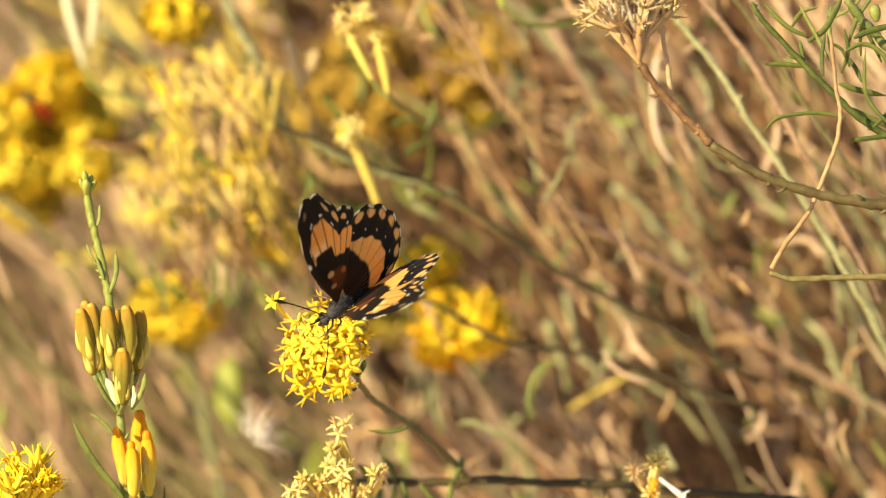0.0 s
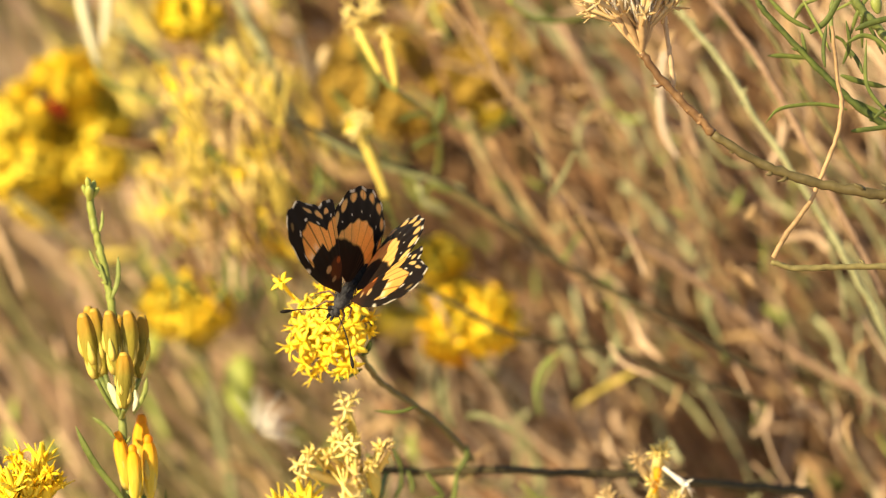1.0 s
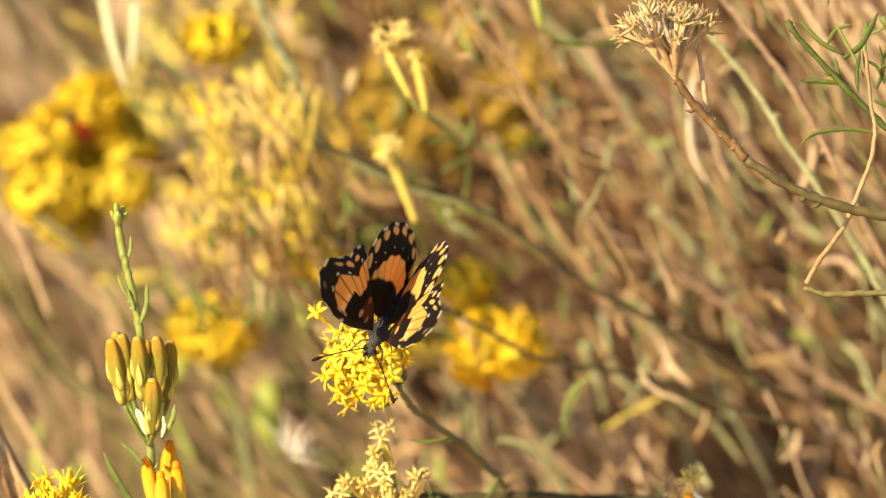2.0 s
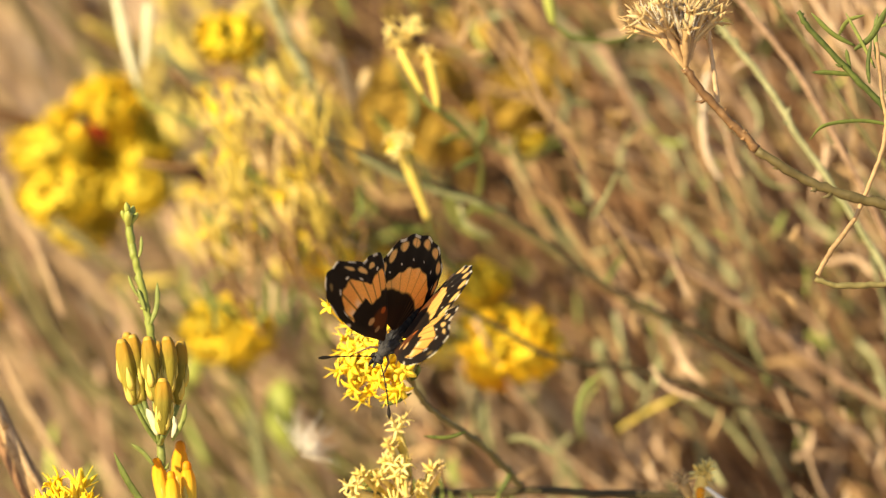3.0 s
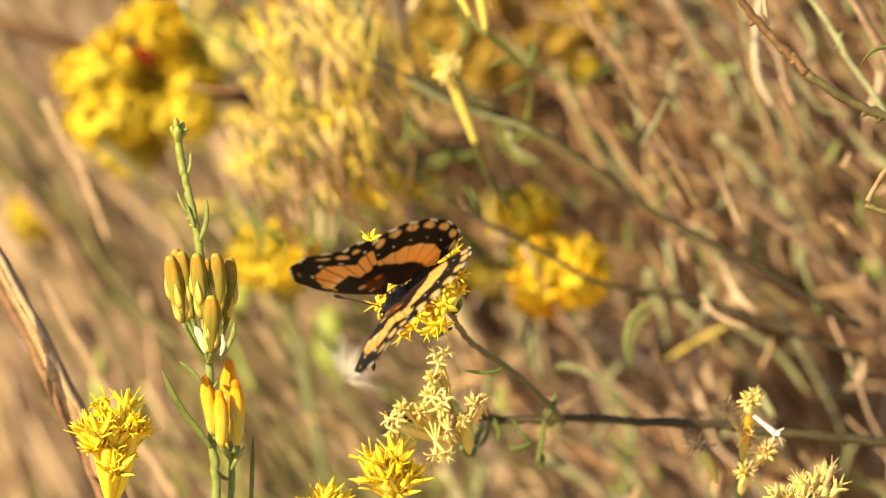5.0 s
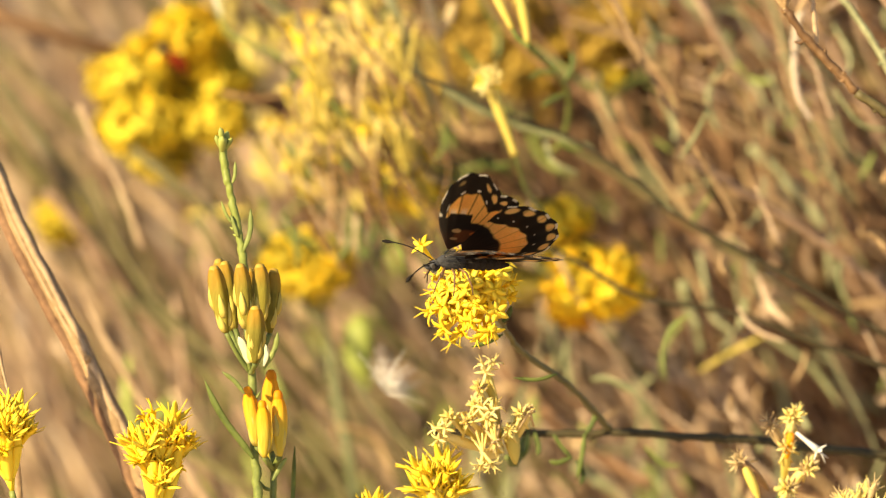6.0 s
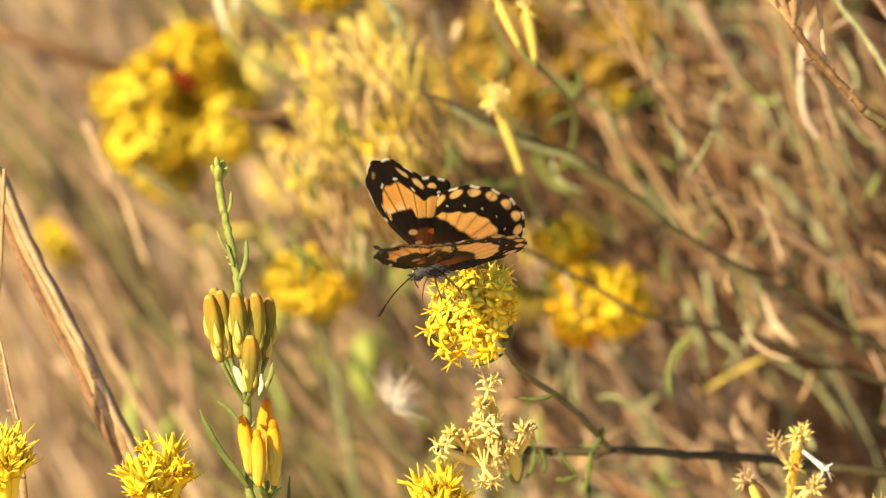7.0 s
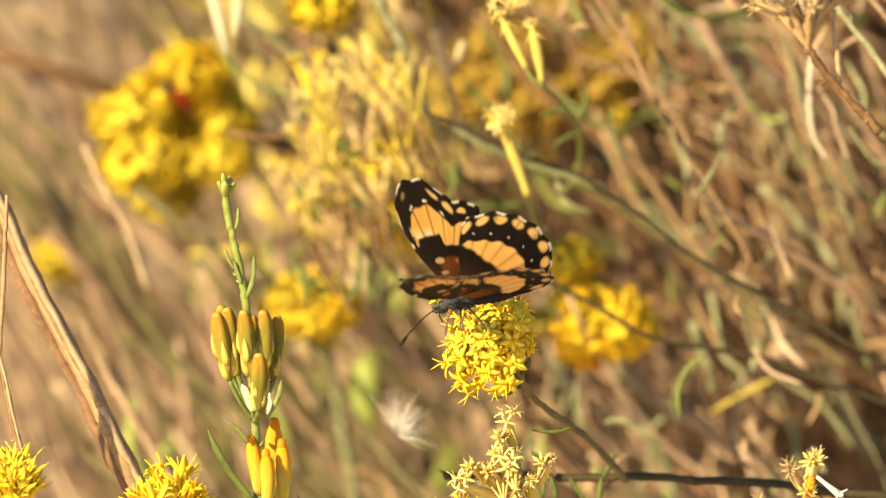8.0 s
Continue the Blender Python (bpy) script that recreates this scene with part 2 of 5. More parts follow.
def place(name, me, parent, p, d, spin=0.0, s=1.0):
    """One small part on a shared mesh, at world point p, pointing along d."""
    ob = new(name, me)
    ob.parent = parent
    ob.matrix_basis = Matrix.Translation(Vector(p) - root(parent)) @ turn_to(d) @ Matrix.Rotation(spin, 4, "Z") @ Matrix.Scale(s, 4)
    return ob


FLORETS = {
    "yellow": [floret_mesh("floret", YELLOW, r=0.65, lobe=2.1, seed=i, wide=1.0) for i in range(5)],
    "gold": [floret_mesh("floret", GOLD, tube=5, lobe=1.6, seed=10 + i) for i in range(4)],
    "cream": [floret_mesh("floret", CREAM, tube=8.0, r=0.42, lobe=2.3, seed=20 + i, wide=0.6) for i in range(5)],
    "spiky": [floret_mesh("floret", YELLOW, tube=5.0, r=0.65, lobe=3.4, seed=30 + i, droop=0.1, rise=0.75) for i in range(5)],
    "ragged": [floret_mesh("floret", YELLOW, tube=4.5, r=0.5, lobe=4.4, seed=50 + i, lobes=4, droop=0.2, rise=0.7, wide=1.0) for i in range(5)],
    "withered": [floret_mesh("floret", m, tube=5.5, r=0.62, lobe=2.0, seed=60 + i, droop=0.1, rise=0.6, wide=0.7) for i, m in enumerate((CREAM, STRAW, CREAM, CREAM))],
    "straw": [floret_mesh("floret", STRAW, tube=6, r=0.45, lobe=2.6, seed=40 + i, droop=0.1, rise=0.5, wide=0.6) for i in range(4)],
}


def dirs_about(axis, spread, n, rng):
    """Directions spread evenly in a cone of that half-angle, in degrees."""
    m = turn_to(axis).to_3x3()
    out = []
    for k in range(n):
        c = 1 - (1 - math.cos(radians(spread))) * (k + 0.5) / n
        a = k * 2.39996 + rng.uniform(-0.25, 0.25)
        s = math.sqrt(max(0, 1 - c * c))
        out.append((m @ Vector((math.cos(a) * s, math.sin(a) * s, c))).normalized())
    return out


def flower_head(th, foot, heads, length, axis, spread, kind, pod_mat, seed, pod_r=1.1, per=5, open_by=38, floret_s=1.0, pods=True, deep=0.0):
    """Heads fanned from one foot (plan point), each a bract-wrapped bud from which five florets open."""
    rng = random.Random(seed)
    E = at(foot)
    ax = (AX * axis[0] + AU * axis[1] + AD * axis[2]).normalized()
    for d in dirs_about(ax, spread, heads, rng):
        L = length * rng.uniform(0.82, 1.1) * 0.001
        tip = E + d * L
        if pods:
            bm = pod_bm(E + d * L * 0.18, tip, pod_r * rng.uniform(0.85, 1.1), blunt=0.7)
            sweep(bm, [E, E + d * L * 0.2], [0.0004, 0.0004], 5)
            part("involucre", bm, pod_mat, th)
        for q in dirs_about(d, open_by, per, rng):
            place("floret", rng.choice(FLORETS[rng.choice(kind.split())]), th, tip - d * (0.003 + deep * rng.random()) + q * 0.0004, q, rng.uniform(0, 6), floret_s * rng.uniform(0.78, 1.2))
    return th


def nub(bm, p, d, r):
    """A small pointed floret bud: a five-sided bead along d."""
    m = turn_to(d).to_3x3()
    rings = [[bm.verts.new(p + m @ Vector((math.cos(k * 1.2566 + o) * w, math.sin(k * 1.2566 + o) * w, h)) * r) for k in range(5)] for o, w, h in ((0, 0.9, -0.45), (0.63, 0.9, 0.45))]
    low, top = bm.verts.new(p - m @ Vector((0, 0, r))), bm.verts.new(p + m @ Vector((0, 0, r * 1.15)))
    for k in range(5):
        n = (k + 1) % 5
        bm.faces.new((low, rings[0][n], rings[0][k]))
        bm.faces.new((rings[0][k], rings[0][n], rings[1][k]))
        bm.faces.new((rings[0][n], rings[1][n], rings[1][k]))
        bm.faces.new((rings[1][k], rings[1][n], top))


def puff(name, c, size, mats, label, seed, n=70, flat=0.8, group="background flowers", axis=(0, 0.9, -0.45), cup=True, spread=100, full=True):
    """A soft round flower cluster: its many florets are one part, with a green cup of bracts below."""
    rng = random.Random(seed)
    C = at(c)
    th = thing(name, C, label, "flower", group)
    ax = (AX * axis[0] + AU * axis[1] + AD * axis[2]).normalized()
    for mi, mat in enumerate(mats):
        bm = bmesh.new()
        core = size * 0.0008
        for d in dirs_about(ax, spread + 30, 330 if full else 24, rng):
            p = C + Vector((d.x, d.y * 0.9, d.z * flat)) * core * rng.uniform(0.92, 1.2)
            nub(bm, p, d, size * 0.000095 * rng.uniform(0.7, 1.25))
        for d in dirs_about(ax, spread, n // len(mats), rng):
            q = Vector((d.x, d.y * 0.9, d.z * flat))
            tip = C + q * size * 0.001 * rng.choice((rng.uniform(0.6, 0.95), rng.uniform(0.85, 1.0), rng.uniform(0.95, 1.2)))
            base = C + q * size * 0.001 * 0.25
            sweep(bm, [base, base.lerp(tip, 0.8), tip], [0.0003, 0.0006, 0.0009], 5)
            for k in range(5):
                a = k * 1.257 + rng.uniform(0, 0.6)
                m = turn_to(d).to_3x3()
                e = m @ Vector((math.cos(a), math.sin(a), 0.3))
                s = m @ Vector((-math.sin(a), math.cos(a), 0))
                v = [bm.verts.new(tip + s * 0.0011), bm.verts.new(tip + e * 0.0027), bm.verts.new(tip - s * 0.0011), bm.verts.new(tip - d * 0.0005)]
                bm.faces.new((v[0], v[1], v[2]))
                bm.faces.new((v[0], v[3], v[1]))
                bm.faces.new((v[1], v[3], v[2]))
        tagged(part("blossom", bm, mat, th), kind="stuff")
    if cup:
        bm = bmesh.new()
        for k in range(6):
            a = k * 1.05
            d = (-ax + (AX * math.cos(a) + AD * math.sin(a)) * 0.6).normalized()
            pod_bm(C + d * size * 0.0009, C + d * 0.001, 1.2, bm, sides=6)
        part("calyx", bm, PODLIT, th)
    return th


def simple_stem(name, pts, r0, r1, mat, label, knots=6, group="", category="stem", seed=1):
    """One bare stem of the bush as a thing of its own, its stubs and leaf scars as parts."""
    rng = random.Random(seed)
    th = thing(name, at(pts[0]), label, category, group)
    line, rad = stem_line(pts, r0, r1, 0.3, 7, rng)
    bm = bmesh.new()
    sweep(bm, line, rad, 7)
    part("stalk", bm, mat, th)
    for _ in range(knots):
        bm = bmesh.new()
        knob(bm, line, rad, rng)
        part("stub", bm, mat, th)
    return th


# ---- ground ----
def ground():
    bm = bmesh.new()
    n = 60
    grid = []
    for j in range(n + 1):
        row = []
        for i in range(n + 1):
            u, v = i / n * 2 - 1, j / n * 2 - 1
            x, y = math.copysign(abs(u) ** 3 * 400, u), math.copysign(abs(v) ** 3 * 400, v)
            z = 0.03 * noise.noise((x * 1.3, y * 1.3, 0)) + 0.01 * noise.noise((x * 6, y * 6, 3))
            row.append(bm.verts.new((x, y + 1.5, z)))
        grid.append(row)
    for j in range(n):
        for i in range(n):
            bm.faces.new((grid[j][i], grid[j][i + 1], grid[j + 1][i + 1], grid[j + 1][i]))
    soil = plant("dry_soil", (0.52, 0.39, 0.26), (0.34, 0.24, 0.15), 0.9, 40, 2.2, bump=0.6)
    ob = part("ground", bm, soil, None)
    return tagged(ob, "dry sandy soil under the rabbitbrush", "ground", kind="structure")


ground()


def brush(name, label, mat, count, box, seed, lean, length, thick, kink=0.16, knobs=0):
    """Dense dry twigs behind the flowers, one mass: bent thin stems inside a box of the plan, some knobbly with leaf scars."""
    rng = random.Random(seed)
    bm = bmesh.new()
    th = thing(name, at([sum(b) / 2 for b in box]), label, "brush", "brush") if count <= 300 else None
    for _ in range(count):
        p = Vector((rng.uniform(*box[0]), rng.uniform(*box[1]), rng.uniform(*box[2])))
        a = radians(rng.gauss(lean[0], lean[1]))
        d = Vector((math.cos(a), math.sin(a), rng.uniform(-0.5, 0.5)))
        L = length[0] + (length[1] - length[0]) * rng.random() ** 2
        pts = []
        for q in (-0.5, -0.2, 0.1, 0.35, 0.5):
            pts.append(at(p + d * L * q + Vector((rng.uniform(-1, 1), rng.uniform(-1, 1), rng.uniform(-1, 1))) * L * kink * 0.45))
        line = spline(pts, 3)
        r = (thick[0] + (thick[1] - thick[0]) * rng.random() ** 2) * 0.001
        rad = [r * (1 - 0.45 * i / (len(line) - 1)) * rng.uniform(0.85, 1.15) for i in range(len(line))]
        sweep(bm, line, rad, 5)
        for _ in range(int(knobs * rng.uniform(0.3, 1.3))):
            knob(bm, line, rad, rng)
        if th:
            part("twig", bm, mat, th)
            bm = bmesh.new()
    return th or tagged(part(name, bm, mat, None), label, "brush", kind="stuff")


def leaf_scatter(name, label, mat, count, box, seed, lean, length, width):
    """Loose narrow leaves and dry bracts all through the bush, one mass."""
    rng = random.Random(seed)
    bm = bmesh.new()
    for _ in range(count):
        p = Vector((rng.uniform(*box[0]), rng.uniform(*box[1]), rng.uniform(*box[2])))
        a = radians(rng.gauss(lean[0], lean[1]))
        d = Vector((math.cos(a), math.sin(a), rng.uniform(-0.6, 0.6))) * rng.uniform(*length)
        b = Vector((rng.uniform(-1, 1), rng.uniform(-1, 1), rng.uniform(-1, 1))) * d.length * 0.2
        leaf_bm([p - d / 2, p + b, p + d / 2], rng.uniform(*width), 4, bm)
    return tagged(part(name, bm, mat, None), label, "leaves", kind="stuff")


brush("weathered_stems", "long pale weathered rabbitbrush stems", PALEPINK, 24, ((90, 190), (-10, 75), (890, 1000)), 1, (-58, 15), (25, 110), (0.3, 1.0), 0.14, 8)
brush("dry_brush", "tangle of tan dry stems behind the flowers", TAN, 65, ((30, 190), (-30, 60), (980, 1180)), 62, (-52, 20), (20, 110), (0.3, 1.0), 0.2, 5)
brush("pink_brush", "tangle of pinkish dry stems behind the flowers", PINKTAN, 95, ((40, 190), (-40, 60), (980, 1220)), 16, (-50, 20), (25, 130), (0.35, 1.05), 0.2, 4)
# the next three: dense dark-coloured twigs that stand in for deep shade
brush("brown_brush", "dark brown twigs massed for the shade deep in the bush", BARK, 1200, ((-20, 320), (-40, 120), (1060, 1600)), 2, (-46, 20), (60, 260), (0.5, 2.3), 0.1)
brush("low_brown_brush", "dark brown twigs massed for the shade low in the bush", BARK, 650, ((80, 320), (-170, -40), (1060, 1600)), 24, (-46, 20), (60, 260), (0.5, 2.3), 0.1)
brush("shaded_brush", "dark twigs added for the shade in the heart of the bush", BARK, 260, ((-10, 110), (-20, 120), (1085, 1300)), 23, (-48, 24), (30, 140), (0.8, 2.4))
brush("dark_brush", "dark brown twigs in the heart of the bush", DARKBARK, 110, ((20, 200), (-120, 90), (1000, 1150)), 27, (-50, 20), (30, 160), (0.5, 1.8), 0.14)
brush("green_brush", "long grey-green rabbitbrush stems in the bush", GREYGREEN, 30, ((50, 180), (-50, 80), (940, 1120)), 3, (-58, 17), (20, 110), (0.35, 1.1), 0.14, 6)
brush("olive_brush", "olive rabbitbrush stems in the bush", OLIVE, 90, ((-60, 200), (-60, 95), (1000, 1300)), 7, (-48, 16), (40, 190), (0.4, 1.5), 0.1, 2)
brush("dry_grass", "pale dry grass stalks behind the flowers", GREYSTRAW, 220, ((-260, 0), (-180, 110), (1180, 1900)), 4, (-60, 12), (120, 320), (0.8, 2.6), 0.08)
brush("tan_grass", "tan grass stalks behind the flowers", PINKTAN, 280, ((-260, 0), (-180, 110), (1150, 1900)), 8, (-60, 13), (120, 320), (0.8, 2.8), 0.08)
brush("weathered_grass", "pinkish weathered grass stalks behind the flowers", PALEPINK, 150, ((-260, 10), (-180, 110), (1120, 1700)), 81, (-60, 12), (100, 300), (0.8, 2.8), 0.07)
brush("brown_grass", "brown grass stalks behind the flowers", BARK, 40, ((-260, 40), (-180, 120), (1250, 1900)), 9, (-58, 14), (120, 320), (0.8, 2.8), 0.1)
brush("olive_grass", "olive grass stalks among the dry ones", OLIVE, 110, ((-260, 20), (-160, 120), (1080, 1700)), 5, (-56, 12), (100, 300), (0.7, 2.2), 0.08)
brush("fine_brush", "fine pinkish twigs close behind the flowers", PALEPINK, 24, ((85, 150), (-70, 80), (880, 980)), 21, (-56, 18), (15, 70), (0.2, 0.5), 0.1, 5)
brush("fine_green_brush", "fine grey-green twigs close behind the flowers", GREYGREEN, 26, ((60, 150), (-60, 80), (890, 1000)), 22, (-56, 16), (15, 90), (0.25, 0.6), 0.08, 4)
brush("near_grass", "tan dry stalks at the edge of the bush", PINKTAN, 70, ((-190, -20), (-140, -10), (1030, 1180)), 31, (-60, 10), (50, 170), (0.6, 1.9), 0.06)
brush("near_pale_grass", "pale dry stalks at the edge of the bush", GREYSTRAW, 35, ((-190, -20), (-140, 0), (1030, 1180)), 32, (-60, 10), (50, 170), (0.5, 1.8), 0.06)
brush("near_rose_grass", "pinkish dry stalks at the edge of the bush", PALEPINK, 25, ((-190, 0), (-150, 0), (1060, 1250)), 33, (-58, 12), (50, 160), (0.7, 2.2), 0.06)
brush("low_pale_brush", "pale dry stalks low behind the flowers", GREYSTRAW, 80, ((-60, 80), (-150, -10), (1080, 1320)), 34, (-54, 18), (30, 130), (0.6, 2.0), 0.12)
brush("low_tan_brush", "tan dry stalks low behind the flowers", PINKTAN, 80, ((-70, 80), (-150, -25), (1060, 1320)), 35, (-54, 18), (30, 130), (0.6, 2.2), 0.12)
brush("low_pink_brush", "soft pinkish stalks low behind the flowers", PINKTAN, 160, ((-10, 190), (-140, -20), (1050, 1300)), 36, (-54, 20), (30, 130), (0.6, 2.0), 0.16, 2)
brush("low_straw_brush", "pale straw stalks low in the bush", PALEPINK, 90, ((0, 190), (-140, -15), (1040, 1260)), 37, (-56, 22), (20, 90), (0.5, 1.6), 0.16, 2)
brush("low_front_stalks", "soft pale stalks close behind the lower branch", PALEPINK, 40, ((-15, 80), (-100, -15), (960, 1060)), 38, (-58, 22), (15, 70), (0.5, 1.5), 0.18, 3)
brush("low_grey_stalks", "soft grey-green stalks close behind the lower branch", GREYGREEN, 24, ((-15, 80), (-100, -15), (960, 1060)), 39, (-60, 22), (15, 70), (0.5, 1.6), 0.18, 3)
brush("upper_pale_twigs", "pale weathered stems high in the bush", PALEPINK, 34, ((95, 155), (5, 80), (880, 990)), 51, (-60, 14), (25, 100), (0.4, 1.1), 0.09, 6)
brush("low_dark_twigs", "dark brown twigs low in the bush", DARKBARK, 70, ((55, 180), (-110, -20), (1010, 1120)), 52, (-48, 18), (25, 130), (0.4, 1.4), 0.14, 3)
brush("low_olive_grass", "olive stalks low behind the flowers", OLIVE, 60, ((-100, 10), (-150, -20), (980, 1180)), 53, (-58, 14), (40, 160), (0.5, 1.5), 0.1)
brush("close_twigs", "thin pale broken twigs close behind the flowers", PALEPINK, 18, ((90, 150), (15, 75), (880, 950)), 41, (-62, 18), (10, 45), (0.2, 0.5), 0.12, 5)
brush("close_tan_twigs", "thin tan twigs close behind the flowers", TAN, 36, ((45, 150), (-20, 75), (920, 1040)), 42, (-54, 20), (12, 80), (0.25, 0.7), 0.15, 6)
brush("close_brown_twigs", "thin brown twigs close behind the flowers", DARKBARK, 80, ((10, 150), (-30, 75), (960, 1080)), 43, (-50, 19), (20, 110), (0.3, 0.9), 0.14, 3)
leaf_scatter("close_leaves", "small yellow-green leaves close behind the flowers", GREEN, 30, ((0, 140), (-90, 60), (890, 1000)), 44, (-70, 50), (4, 10), (0.6, 1.3))
leaf_scatter("close_dry_leaves", "small curled tan leaves close behind the flowers", TAN, 110, ((10, 150), (-90, 70), (880, 1010)), 45, (-70, 50), (3, 9), (0.6, 1.5))
leaf_scatter("close_pale_leaves", "pale weathered bracts close behind the flowers", PALEPINK, 60, ((45, 155), (-80, 75), (890, 1010)), 46, (-65, 40), (4, 14), (0.7, 1.8))
leaf_scatter("close_grey_leaves", "grey-green narrow leaves close behind the flowers", GREYGREEN, 70, ((5, 155), (-80, 75), (890, 1010)), 47, (-60, 35), (5, 16), (0.8, 1.9))
leaf_scatter("golden_leaves", "yellowing narrow leaves through the bush", PODLIT, 160, ((-80, 20), (-10, 95), (1050, 1300)), 11, (-60, 40), (6, 22), (1.5, 3.5))
leaf_scatter("green_leaves", "green narrow leaves through the bush", GREEN, 200, ((-70, 190), (-100, 95), (950, 1250)), 12, (-60, 45), (6, 22), (1.0, 2.4))
leaf_scatter("lime_leaves", "soft yellow-green leaves low among the stalks", LIME, 38, ((-90, 20), (-100, -5), (1010, 1200)), 48, (-72, 25), (10, 34), (2.0, 5.0))
leaf_scatter("dry_leaves", "dry tan leaves through the bush", TAN, 110, ((-40, 190), (-110, 95), (980, 1250)), 13, (-60, 40), (6, 20), (1.2, 2.6))
# yellow bracts given a dull amber in place of deep shade
leaf_scatter("amber_leaves", "amber bracts deep in the bush, shade in their colour", AMBER, 220, ((-40, 70), (20, 110), (1100, 1350)), 14, (-60, 50), (6, 20), (2.0, 5.0))


def ground_stem(th, p, r, mat, seed, name="lower_stalk"):
    """Carries a stalk on from its lowest plan point down to the soil."""
    rng = random.Random(seed)
    top = at(p)
    foot = Vector((top.x + rng.uniform(-0.01, 0.03), top.y + rng.uniform(0.05, 0.12), -0.01))
    mid = top.lerp(foot, 0.5) + Vector((rng.uniform(-0.01, 0.01), rng.uniform(-0.02, 0.02), 0))
    bm = bmesh.new()
    line = spline([top, mid, foot], 8)
    sweep(bm, line, [(r + (r * 1.6) * i / (len(line) - 1)) * 0.001 for i in range(len(line))], 7)
    return part(name, bm, mat, th)


def woody_base():
    """The many woody shoots of the bush, from the soil up to where the twigs begin."""
    rng = random.Random(77)
    bm = bmesh.new()
    for _ in range(420):
        u, d = rng.uniform(-170, -95), rng.uniform(1010, 1500)
        x = rng.uniform(-190, 230)
        top = at((x, u, d))
        foot = Vector((top.x * 0.55 + rng.uniform(-0.02, 0.02), 1.05 + (top.y - 1.0) * 0.7 + rng.uniform(-0.03, 0.03), -0.02))
        mid = top.lerp(foot, 0.5) + Vector((rng.uniform(-1, 1), rng.uniform(-1, 1), 0)) * 0.02
        line = spline([foot, mid, top], 6)
        r = rng.uniform(0.0015, 0.004)
        sweep(bm, line, [r * (1 - 0.55 * i / (len(line) - 1)) for i in range(len(line))], 6)
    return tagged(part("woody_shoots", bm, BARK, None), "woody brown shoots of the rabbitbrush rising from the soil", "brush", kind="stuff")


woody_base()

